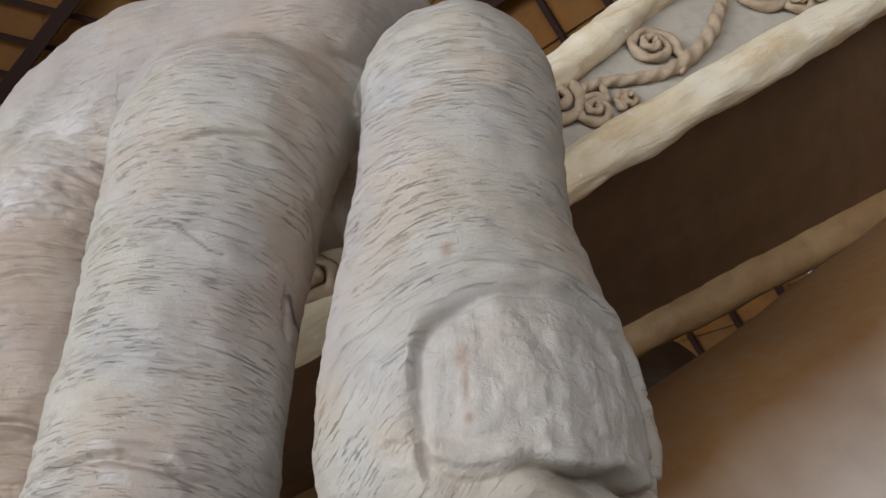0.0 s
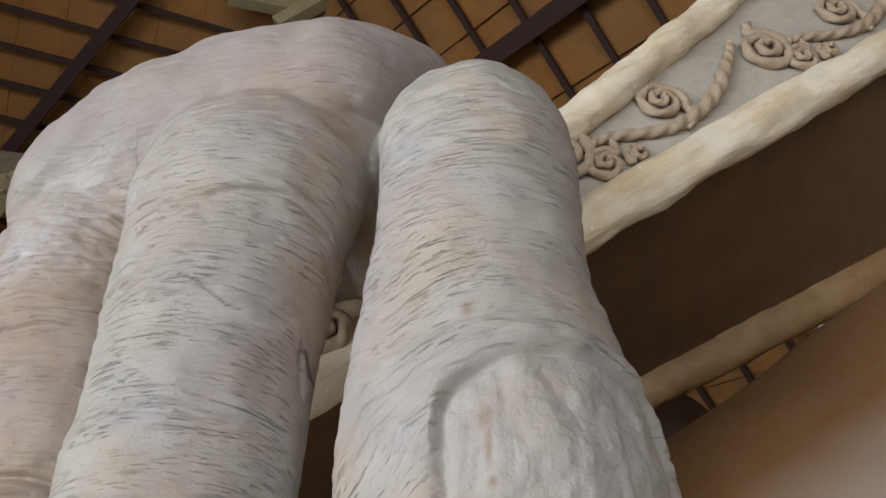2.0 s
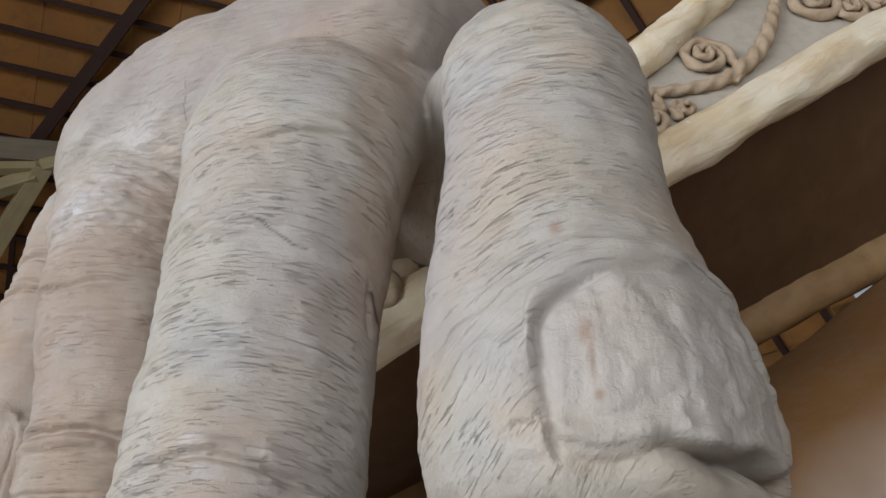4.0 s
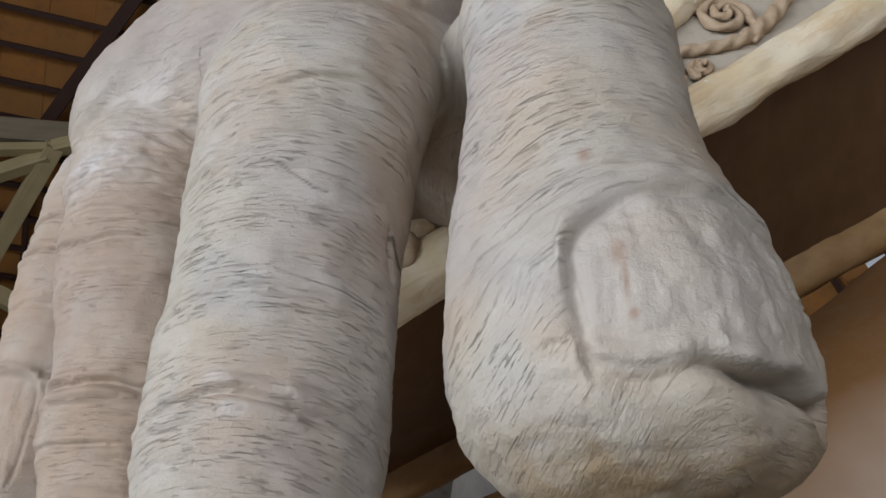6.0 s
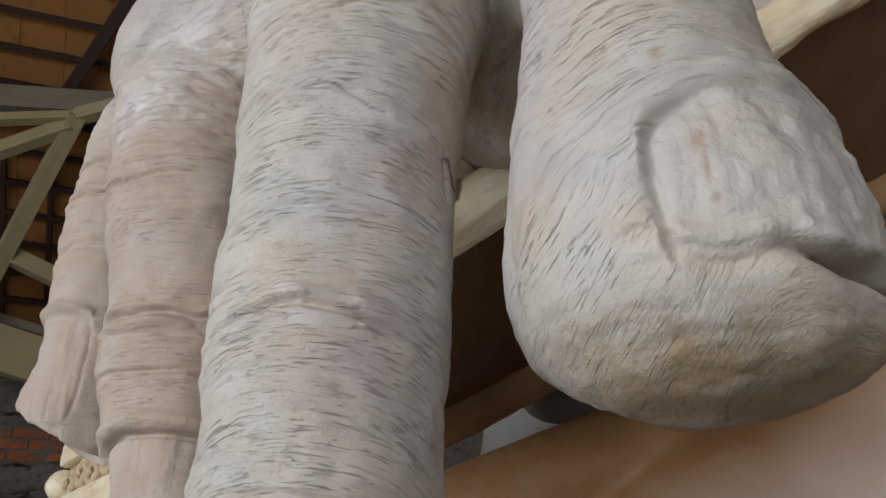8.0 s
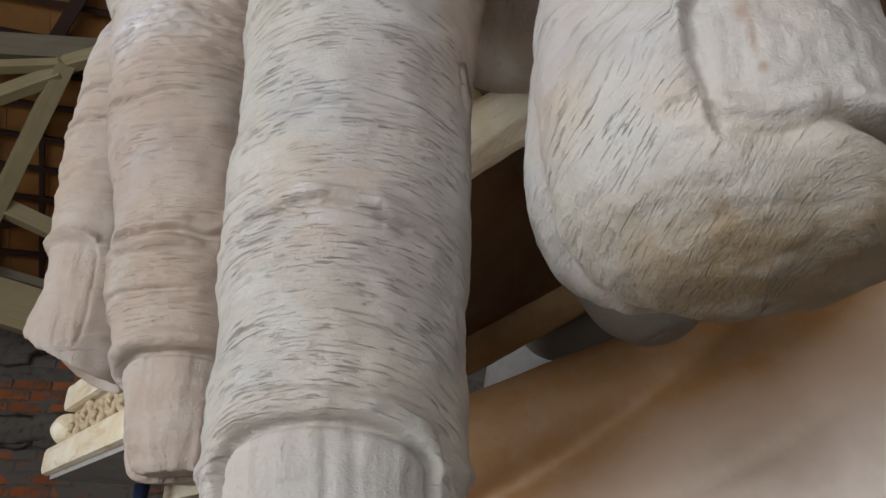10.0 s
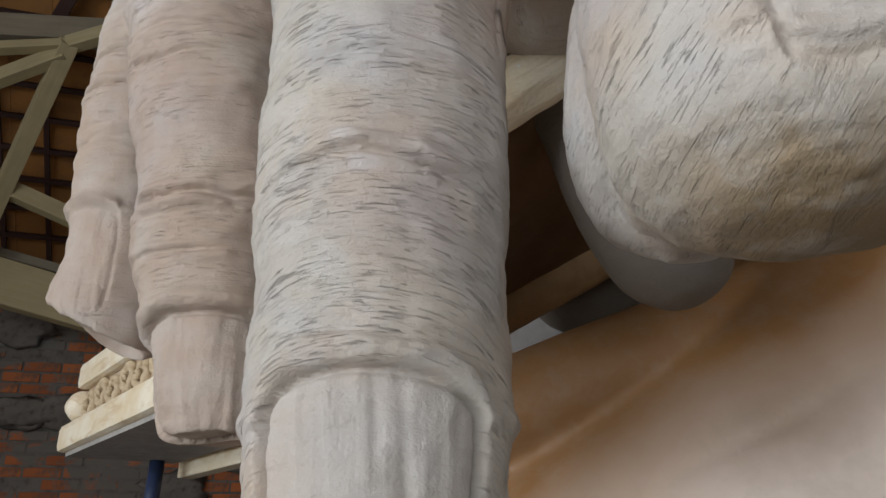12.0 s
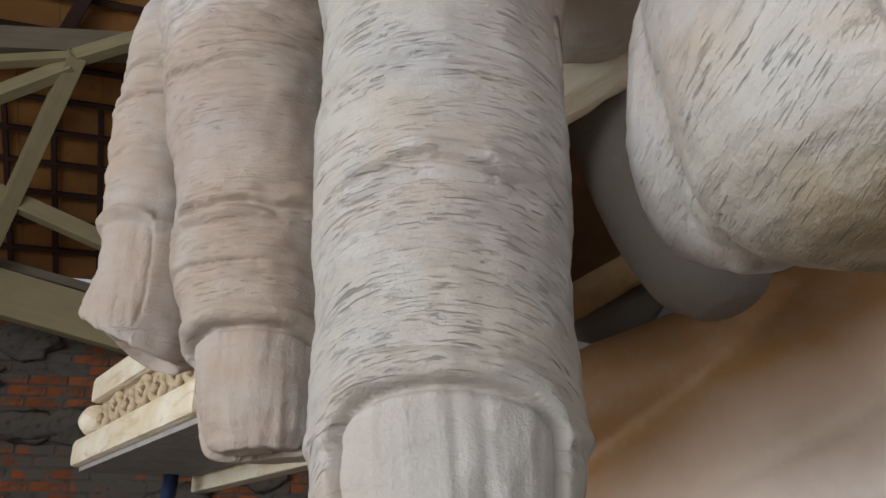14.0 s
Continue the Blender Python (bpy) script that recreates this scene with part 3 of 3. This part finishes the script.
    for gx, gy, gz, rx, rz, amount in GLUE:
        glue = np.maximum(glue, amount * np.exp(-((x - gx) / rx) ** 2 - ((y - gy) / max(rx, 0.02)) ** 2 - ((z - gz) / rz) ** 2))
    stain, stroke = np.zeros(n), np.zeros(n)
    for sx, sz, rx, rz, amount in STAINS:
        stain = np.maximum(stain, amount * (y < (0.47 if sx > -0.05 else 0.62)) * np.exp(-((x - sx) / rx) ** 2 - ((z - sz) / rz) ** 2))
    for line, wide, amount in STROKES:
        for (ax, az), (bx, bz) in zip(line, line[1:]):
            k = np.clip(((x - ax) * (bx - ax) + (z - az) * (bz - az)) / ((bx - ax) ** 2 + (bz - az) ** 2), 0, 1)
            away = np.hypot(x - ax - k * (bx - ax), z - az - k * (bz - az))
            stroke = np.maximum(stroke, amount * (y < 0.64) * np.exp(-(away / wide) ** 2))
    blush = 0.95 * smoothstep(-0.345, -0.37, x) * smoothstep(2.02, 1.88, z) + 0.6 * smoothstep(-0.16, -0.135, x) * smoothstep(-0.09, -0.11, x) * smoothstep(1.66, 1.72, z) * smoothstep(2.1, 1.95, z) + 0.6 * np.exp(-((x + 0.19) / 0.09) ** 2 - ((z - 2.03) / 0.07) ** 2)
    # under the index tip: stain, with shading painted in
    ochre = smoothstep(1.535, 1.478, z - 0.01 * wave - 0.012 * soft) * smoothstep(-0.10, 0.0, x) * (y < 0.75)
    # thumb side of the fist, where shade is put into the colour
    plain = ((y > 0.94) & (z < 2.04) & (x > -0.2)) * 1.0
    bare = smoothstep(1.95, 2.06, z + 0.05 * wave) * (y > 0.56)
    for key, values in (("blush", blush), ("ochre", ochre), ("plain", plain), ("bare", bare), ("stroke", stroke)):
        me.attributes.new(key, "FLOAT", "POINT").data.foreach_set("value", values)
    me.attributes.new("glue", "FLOAT", "POINT").data.foreach_set("value", glue)
    me.attributes.new("stain", "FLOAT", "POINT").data.foreach_set("value", stain)
    me.attributes.new("nail", "FLOAT", "POINT").data.foreach_set("value", nails)
    me.attributes.new("calm", "FLOAT", "POINT").data.foreach_set("value", calm)
    me.materials.clear()
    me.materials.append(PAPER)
    me.shade_smooth()
    me.name = "giant_sculpture"
    return tagged(new("giant_sculpture", me), "giant drooping fingers of a sculpture covered in wrinkled grey-beige paper", "sculpture")


grip = sculpted_grip()

# ---- the carved band behind the fingers ----
ALONG = Vector((0.809, 0.088, 0.581)).normalized()
LOW = Vector((-0.164, 0.957, 1.859))
UP = (Vector((0, 0.1, 1)) - ALONG * ALONG.dot(Vector((0, 0.1, 1)))).normalized()
OUT = ALONG.cross(UP).normalized()


def rope_curl(turns, radius, thick, tail, flip=1):
    """Rows of a twisted paper rope that rolls up into a spiral, in its own plane."""
    rows = []
    for i in range(34):
        k = i / 33
        a = flip * (k * turns * 2 * math.pi)
        r = radius * (0.07 + 0.93 * k)
        rows.append((r * math.cos(a), r * math.sin(a), 0.016 * (1 - k) ** 2, thick * (0.65 + 0.35 * k), thick * (0.65 + 0.35 * k)))
    x, y = rows[-1][:2]
    for i in range(1, 7):
        k = i / 6
        rows.append((x + tail[0] * k, y + tail[1] * k + flip * 0.012 * math.sin(k * math.pi), 0.0, thick * (1 - 0.5 * k), thick * (1 - 0.5 * k)))
    return rows


def twisted_rope(rows, per=3, around=18):
    """A loft with a rope's twist pressed into it."""
    verts, faces = loft(rows, per, around, (0, 0, 1))
    bm = bmesh.new()
    c = spline(rows, per)
    vs = []
    for k, v in enumerate(verts):
        i, j = divmod(k, around)
        if i < len(c):
            mid = Vector(c[i, :3])
            v = mid + (Vector(v) - mid) * (1 + 0.17 * math.sin(2 * (j / around * 2 * math.pi) + i * 0.62))
        vs.append(bm.verts.new(v))
    for f in faces:
        bm.faces.new([vs[i] for i in f])
    bmesh.ops.recalc_face_normals(bm, faces=bm.faces[:])
    return bm


def carved_band():
    top = tagged(new("carved_band"), "cream rimmed carved band with tan rope scrolls and brown underside", "ornament")
    top.matrix_world = axes(LOW, ALONG, UP)
    start, end = -0.2, 1.75
    mid, length = (start + end) / 2, end - start

    def head(x):
        """The panel widens from the low end to the high one."""
        return 0.195 + 0.205 * (x - 0.62)

    def inner(x):
        """The far border of the underside, which deepens along the band too."""
        return -0.0035 - 0.1957 * x, -0.675 + 0.176 * x

    def rim(name, place, r, squash, material, label, amount=0.009):
        """A lumpy rounded border; place gives its height and depth at each point of the length."""
        rows = [(start, *place(start), 0.01, 0.01)]
        rows += [(x, *place(x), r, r * squash) for x in (start + 0.01 + (length - 0.02) * i / 80 for i in range(81))]
        rows += [(end, *place(end), 0.01, 0.01)]
        return part(name, loft_bm(rows, 3, 30, (0, 1, 0), amount, (6.0, 26.0, 26.0)), material, top, label, True)

    def board(name, near, far, thick, material, label):
        """A thin flat board between two borders, each a function of the length."""
        bm = bmesh.new()
        bmesh.ops.create_grid(bm, x_segments=24, y_segments=2, size=0.5)
        for v in bm.verts:
            x, k = mid + v.co.x * length, v.co.y + 0.5
            a, b = near(x), far(x)
            v.co = Vector((x, a[0] + (b[0] - a[0]) * k, a[1] + (b[1] - a[1]) * k))
        bmesh.ops.solidify(bm, geom=bm.faces[:], thickness=thick)
        bmesh.ops.recalc_face_normals(bm, faces=bm.faces[:])
        return part(name, bm, material, top, label)

    board("panel", lambda x: (0.0, -0.004), lambda x: (head(x), -0.004), 0.018, PANEL, "grey-beige papered panel")
    rim("upper_rim", lambda x: (head(x), 0.008), 0.036, 0.8, CREAM, "rounded cream rim")
    rim("lower_rim", lambda x: (0.0, 0.006), 0.044, 0.75, CREAM, "rounded cream rim")
    board("underside", lambda x: (0.0, -0.03), inner, 0.016, BROWN, "dark brown smooth card underside")
    rim("inner_rim", inner, 0.056, 0.8, TAN_RIM, "tan inner rim", 0.004)
    for k in range(-1, 3):
        x0 = 0.548 * k
        for x, y, turns, radius, thick, tail, flip, spin in ((0.588, 0.078, 2.0, 0.036, 0.0088, (0.03, 0.035), -1, 20), (0.655, 0.066, 1.6, 0.022, 0.0068, (0.03, 0.03), 1, -15),
                                                             (0.79, 0.142, 2.2, 0.047, 0.0098, (-0.06, -0.02), -1, 30), (1.09, 0.140, 2.2, 0.058, 0.0112, (0.03, 0.02), 1, 0)):
            ob = part("scroll", twisted_rope(rope_curl(turns, radius, thick, tail, flip)), SCROLL, top, "", True)
            ob.matrix_basis = pose(x0 + x, y, 0.006, 0, 0, spin + 8 * k)
        stem = [(0.575, 0.112, 0.004, 0.005, 0.005), (0.61, 0.13, 0.006, 0.009, 0.009), (0.65, 0.122, 0.006, 0.0105, 0.0105), (0.70, 0.1, 0.006, 0.0105, 0.0105), (0.75, 0.084, 0.006, 0.012, 0.012), (0.80, 0.08, 0.006, 0.0135, 0.0135),
                (0.86, 0.09, 0.006, 0.0145, 0.0145), (0.917, 0.111, 0.006, 0.0145, 0.0145), (0.97, 0.14, 0.006, 0.013, 0.013), (1.01, 0.165, 0.006, 0.011, 0.011), (1.04, 0.188, 0.006, 0.009, 0.009), (1.05, 0.2, 0.004, 0.005, 0.005)]
        part("stem", twisted_rope([(a + x0, b, c, d, e) for a, b, c, d, e in stem], 14), SCROLL, top, "twisted paper rope stem", True)
    # one more curl where the band ends, over the rim
    ob = part("scroll", twisted_rope(rope_curl(1.7, 0.040, 0.0125, (0.02, 0.03), -1)), SCROLL, top, "", True)
    foot = top.matrix_world.inverted() @ Vector((-0.178, 0.93, 1.908))
    ob.matrix_basis = pose(foot.x, foot.y, max(foot.z, 0.03), 0, 0, 40)
    return top


carved_band()


# ---- other parts of the same figure behind ----
def painted_sculpture():
    d = Vector((0.853, 0.0, 0.52)).normalized()
    c = Vector((0.80, 1.563, 1.612))
    rows = []
    for k, r in ((-1.75, 0.1), (-1.7, 0.3), (-1.4, 0.38), (-1.0, 0.42), (-0.5, 0.445), (0.0, 0.45), (0.5, 0.46), (1.0, 0.47), (1.3, 0.3), (1.32, 0.1)):
        p = c + d * k + Vector((-0.52, 0, 0.853)) * 0.032 * float(smoothstep(-0.55, 0.1, k))
        rows.append((p.x, p.y, p.z, r, r))
    roll = [(-0.34, 1.38, 1.42, 0.02, 0.02), (-0.3, 1.36, 1.45, 0.06, 0.06), (-0.2, 1.345, 1.515, 0.08, 0.08), (-0.05, 1.34, 1.575, 0.085, 0.085), (0.13, 1.345, 1.645, 0.075, 0.075), (0.3, 1.37, 1.735, 0.06, 0.06), (0.42, 1.4, 1.8, 0.03, 0.03)]
    me = union([loft(rows, 10, 96, (0, 1, 0)), loft(roll, 8, 32, (0, 1, 0))], 0.012, 6)
    bm = bmesh.new()
    bm.from_mesh(me)
    bm.normal_update()
    for v in bm.verts:
        p = v.co
        d = p.z - 1.43 - 0.5 * (p.x - 0.113) - 0.01 * noise.noise(p * 9)
        fold = math.exp(-(d / 0.012) ** 2) * max(0.0, 1 - abs(p.x - 0.22) / 0.2) if p.y < 1.35 else 0.0
        v.co += v.normal * (0.02 * noise.noise(p * 2.2) + 0.006 * noise.noise(p * 6) - 0.006 * fold)
    return tagged(mesh_object("painted_sculpture", bm, LEG, True), "smooth brown leg of a giant sculpture, shading painted into its colour", "sculpture")


def grey_sculpture():
    rows = [(0.3, 2.12, 0.0, 0.34, 0.22), (0.3, 2.12, 0.02, 0.36, 0.23), (0.32, 2.12, 1.2, 0.45, 0.24), (0.4, 2.1, 1.6, 0.56, 0.25), (0.46, 2.09, 1.95, 0.54, 0.22), (0.52, 2.1, 2.16, 0.44, 0.15), (0.54, 2.1, 2.22, 0.3, 0.08), (0.54, 2.1, 2.235, 0.1, 0.03)]
    return tagged(mesh_object("grey_sculpture", loft_bm(rows, 8, 48, (1, 0, 0), 0.012, (4.0, 4.0, 4.0)), GREY, True), "dull grey papered body of a giant sculpture", "sculpture")


painted_sculpture()
grey_sculpture()


# ---- carved tray on a pole ----
def carved_plinth():
    corner = Vector((-1.412, 2.2, 1.622))
    top = tagged(new("carved_plinth"), "cream carved plinth with scrolled frieze and grey underside", "plinth")
    top.matrix_world = axes(corner, (0.68, -0.73, 0), (0.73, 0.68, 0))
    ln, dp = 0.92, 0.36
    part("lower_moulding", box((ln, dp, 0.075), pose(ln / 2, dp / 2, 0.0375), 0.016), CREAM, top)
    part("frieze", box((ln - 0.1, dp - 0.1, 0.1), pose(ln / 2 + 0.01, dp / 2, 0.128), 0.004), SCROLL, top, "tan frieze ground")
    part("upper_moulding", box((ln - 0.04, dp - 0.04, 0.075), pose(ln / 2 + 0.01, dp / 2, 0.2155), 0.016), CREAM, top)
    part("underside", box((ln - 0.05, dp - 0.05, 0.012), pose(ln / 2, dp / 2, -0.006)), BOARD, top, "grey underside board")
    part("batten", box((0.74, 0.055, 0.05), pose(0.36, dp + 0.03, -0.026), 0.006), CREAM, top)
    boss = bmesh.new()
    bmesh.ops.create_uvsphere(boss, u_segments=24, v_segments=14, radius=0.048)
    for v in boss.verts:
        v.co = Vector((v.co.x, v.co.y, v.co.z * 0.95)) * (1 + 0.06 * noise.noise(v.co * 30))
    part("boss", boss, CREAM, top, "round carved corner boss", True).matrix_basis = pose(0.045, 0.045, 0.128)
    for k in range(7):
        ob = part("scroll", twisted_rope(rope_curl(1.5, 0.045, 0.0125, (0.05, 0.03), 1 if k % 2 else -1)), CARVING, top, "", True)
        ob.matrix_basis = pose(0.13 + 0.112 * k, 0.045, 0.128, 90, 0, 0)
    return top


def blue_pole():
    bm = loft_bm([(-1.21, 2.33, 0.0, 0.022, 0.022), (-1.21, 2.33, 0.02, 0.022, 0.022), (-1.19, 2.33, 0.8, 0.022, 0.022), (-1.165, 2.33, 1.61, 0.022, 0.022)], 4, 20)
    return tagged(mesh_object("support_pole", bm, BLUE, True), "dark blue painted steel pole standing on the floor", "pole")


carved_plinth()
blue_pole()

# ---- the shed: roof, timbers, wall, floor ----
LEFT_H, LEFT_D = Vector((0.93, 0.37, 0)).normalized(), Vector((-0.37, 0.93, 0)).normalized()
RIGHT_H, RIGHT_D = Vector((-0.70, 0.71, 0)).normalized(), Vector((0.71, 0.70, 0)).normalized()
PITCH = math.tan(radians(38))
LEFT_P, RIGHT_P = Vector((-2.37, 3.2, 4.47)), Vector((-1.0, 3.1, 4.97))


def slope(p, foot, d):
    """Height of a roof plane over the plan point p."""
    return foot.z - PITCH * ((p[0] - foot.x) * d.x + (p[1] - foot.y) * d.y)


def roof_side(name, foot, h, d, span_h, span_d, pitch_tiles, keep, label):
    """One slope: rows of lapped clay tiles over battens, seen from below."""
    down = Vector((d.x, d.y, -PITCH)).normalized()
    normal = h.cross(down)
    if normal.z > 0:
        normal = -normal
    base = axes(foot, h, down)
    bm = bmesh.new()
    rows = int((span_d[1] - span_d[0]) / pitch_tiles)
    for i in range(rows):
        a = span_d[0] + i * pitch_tiles
        for j in range(int((span_h[1] - span_h[0]) / 0.24)):
            b = span_h[0] + j * 0.24
            mid = foot + h * (b + 0.12) + down * (a + pitch_tiles / 2)
            if not keep(mid):
                continue
            lift = random.uniform(0, 0.008)
            q = [foot + h * bb + down * aa - normal * o for bb, aa, o in ((b, a, 0.05 + lift), (b + 0.252, a, 0.05), (b + 0.252, a + pitch_tiles * 1.08, 0.03), (b, a + pitch_tiles * 1.08, 0.03 + lift))]
            vs = [bm.verts.new(v) for v in q] + [bm.verts.new(v - normal * 0.014) for v in q]
            for f in ((0, 1, 2, 3), (7, 6, 5, 4), (0, 4, 5, 1), (1, 5, 6, 2), (2, 6, 7, 3), (3, 7, 4, 0)):
                bm.faces.new([vs[k] for k in f])
    return tagged(mesh_object(name, bm, CLAY), label, "roof", kind="structure"), down, normal


def beam(name, a, b, w, t, material, parent=None, bevel=0.004, up=(0, 0, 1)):
    """A straight timber from a to b, w high and t thick."""
    a, b = Vector(a), Vector(b)
    bm = box(((b - a).length, t, w), None, bevel)
    ob = part(name, bm, material, parent) if parent else mesh_object(name, bm, material)
    x = (b - a).normalized()
    ob.matrix_basis = axes((a + b) / 2, x, Vector(up).cross(x))
    return ob


GLASS = Vector((1.965, 3.35, 3.19))
left_roof, left_down, left_in = roof_side("roof_left", LEFT_P, LEFT_H, LEFT_D, (-5, 6), (-2.6, 2.1), 0.21, lambda p: slope(p, LEFT_P, LEFT_D) <= slope(p, RIGHT_P, RIGHT_D) + 0.1, "clay tile roof seen from below")
right_roof, right_down, right_in = roof_side("roof_right", RIGHT_P, RIGHT_H, RIGHT_D, (-6, 5), (-2.6, 4.4), 0.27, lambda p: (p - GLASS).length > 0.125 and slope(p, RIGHT_P, RIGHT_D) <= slope(p, LEFT_P, LEFT_D) + 0.1, "clay tile roof seen from below")
for i in range(22):
    a = LEFT_P + left_down * (-2.6 + 0.21 * i) + left_in * 0.0
    ends = [u for u in np.arange(-5, 6, 0.1) if slope(a + LEFT_H * u, LEFT_P, LEFT_D) <= slope(a + LEFT_H * u, RIGHT_P, RIGHT_D)]
    if len(ends) > 2:
        beam("batten", a + LEFT_H * ends[0], a + LEFT_H * ends[-1], 0.03, 0.03, DARK_WOOD, left_roof, 0.0, left_in)
for j in range(30):
    a = LEFT_P + LEFT_H * (-4.0 + 0.27 * j) + left_down * 0.75
    if slope(a, LEFT_P, LEFT_D) <= slope(a, RIGHT_P, RIGHT_D):
        beam("batten", a, a + left_down * 1.35, 0.025, 0.03, DARK_WOOD, left_roof, 0.0, left_in)
for j in range(38):
    a = RIGHT_P + RIGHT_H * (-6 + 0.29 * j)
    ends = [u for u in np.arange(-2.6, 4.4, 0.1) if slope(a + right_down * u, RIGHT_P, RIGHT_D) <= slope(a + right_down * u, LEFT_P, LEFT_D)]
    if len(ends) > 2:
        beam("batten", a + right_down * ends[0], a + right_down * ends[-1], 0.03, 0.032, DARK_WOOD, right_roof, 0.0, right_in)

pane = part("glass_tile", box((0.26, 0.28, 0.008)), CLEAR, right_roof, "clear glass roof tile")
pane.matrix_basis = axes(GLASS + right_in * -0.03, RIGHT_H, right_down)
pane.visible_shadow = False
for along, down in ((0.0, 0.115), (0.0, -0.115), (0.15, 0.0), (-0.15, 0.0)):
    size = (0.42, 0.15, 0.012) if down else (0.12, 0.3, 0.012)
    cover = part("tile", box(size), CLAY, right_roof)
    cover.matrix_basis = axes(GLASS + right_in * -0.012 + RIGHT_H * along + right_down * down, RIGHT_H, right_down)
# long members under the tiles
beam("rafter", (-1.70, 2.70, 4.93), (-2.72, 3.45, 4.09), 0.07, 0.07, DARK_WOOD, left_roof, 0.0, left_in)
beam("rafter", (-3.1, 2.05, 4.93), (-4.1, 2.8, 4.09), 0.07, 0.07, DARK_WOOD, left_roof, 0.0, left_in)
beam("purlin", Vector((0.538, 2.452, 4.42)) - RIGHT_H * 3.2, Vector((0.538, 2.452, 4.42)) + RIGHT_H * 0.7, 0.09, 0.10, DARK_WOOD, right_roof, 0.0, right_in)
for t_end in (((-1.25, 2.78, 4.93), (-0.80, 2.93, 4.98)), ((-0.98, 2.9, 4.82), (-0.66, 2.86, 5.06))):
    beam("hip_timber", *t_end, 0.09, 0.08, PALE_WOOD, left_roof, 0.004)


def roof_truss():
    """Pale sawn timbers bolted together under the eaves."""
    top = tagged(new("roof_truss"), "pale sawn timber roof truss under the clay tiles", "truss")
    joint, foot = Vector((-2.42, 3.27, 3.97)), Vector((-2.96, 3.75, 3.41))
    beam("post", joint + (joint - foot) * 0.02, foot + (foot - joint) * 0.75, 0.10, 0.09, PALE_WOOD, top)
    beam("strut", joint, joint + Vector((-0.62, -0.10, -0.07)), 0.05, 0.07, PALE_WOOD, top)
    beam("strut", joint + Vector((-0.02, 0.02, -0.04)), joint + Vector((-0.60, 0.05, -0.24)), 0.085, 0.07, PALE_WOOD, top)
    beam("strut", joint + Vector((0.0, 0.0, 0.0)), joint + Vector((0.55, 0.0, 0.16)), 0.08, 0.07, PALE_WOOD, top)
    beam("tie", foot + Vector((-0.35, -0.14, 0.10)), foot + Vector((0.75, 0.55, -0.31)), 0.10, 0.09, PALE_WOOD, top)
    beam("wall_plate", joint + Vector((-0.9, -0.16, 0.09)), joint + Vector((0.7, 0.24, 0.17)), 0.15, 0.10, GREY_WOOD, top)
    return top


roof_truss()
wall_mid = LEFT_P + LEFT_D * 1.78
tie_beam = beam("ring_beam", (-3.75, 3.95, 3.09), (-1.95, 4.67, 2.63), 0.28, 0.12, PALE_WOOD, None, 0.008)
tagged(tie_beam, "pale timber ring beam over the brick wall", "beam")
gutter = beam("gutter", (-3.85, 4.05, 3.31), (-1.95, 4.80, 2.86), 0.06, 0.1, GREY_WOOD, None, 0.008)
tagged(gutter, "weathered grey board above the ring beam", "board")

floor = tagged(mesh_object("floor", box((14, 14, 0.2), pose(0, 0, -0.1)), CONCRETE), "grey concrete floor of the shed", "floor", kind="structure")
# added roof out of view, which keeps the sky's light off from above
back_roof = beam("roof_back", (-0.5, 1.6, 6.35), (-0.5, -5.2, 2.95), 0.06, 14, CLAY, None, 0.0)
tagged(back_roof, "added clay tile roof over the near half of the shed, out of view", "roof", kind="structure")
# added walls out of view; daylight enters only over them
for name, at, size in (("wall_back_unseen", (0, -5.6, 0.45), (14, 0.2, 0.9)), ("wall_side_unseen", (-5.6, 0, 0.45), (0.2, 11, 0.9)), ("wall_far_side_unseen", (5.6, 0, 1.5), (0.2, 11, 3.0))):
    tagged(mesh_object(name, box(size, pose(*at), 0.01), RENDERED), "plain rendered wall added out of view", "wall", kind="structure")


def brick_wall():
    """A wall of red brick smeared with grey mortar, under the eaves."""
    base = axes((wall_mid.x, wall_mid.y, 0), LEFT_H, LEFT_D)
    wall = mesh_object("wall_brick", box((9.5, 0.2, 3.1), pose(1.2, 0.12, 1.55)), MORTAR)
    wall.matrix_world = base
    tagged(wall, "red brick wall smeared with grey mortar", "wall", kind="structure")
    shared = None
    rnd = random.Random(4)
    for row in range(20):
        for col in range(13):
            if rnd.random() < 0.12:
                continue
            if shared is None:
                ob = part("brick", box((0.222, 0.06, 0.062), None, 0.006), BRICK, wall)
                shared = ob.data
            else:
                ob = new("brick", shared)
                ob.parent = wall
            ob.matrix_basis = pose(-1.35 + 0.235 * col + 0.1175 * (row % 2), 0.043 + rnd.uniform(-0.006, 0.006), 1.5 + 0.076 * row, rnd.uniform(-1, 1), 0, rnd.uniform(-1, 1))
    for k in range(12):
        bm = bmesh.new()
        bmesh.ops.create_icosphere(bm, subdivisions=3, radius=1.0)
        seed = Vector((k * 3.1, 0, 0))
        for v in bm.verts:
            r = 1 + 0.55 * noise.fractal(v.co * 1.6 + seed, 0.8, 2.0, 3)
            v.co = Vector((v.co.x * 0.22 * r, v.co.y * 0.008, v.co.z * 0.11 * r))
        ob = part("mortar_smear", bm, MORTAR, wall, "smear of grey mortar", True)
        ob.matrix_basis = pose(rnd.uniform(-1.3, 1.6), -0.026, rnd.uniform(1.5, 2.95))
    return wall


brick_wall()
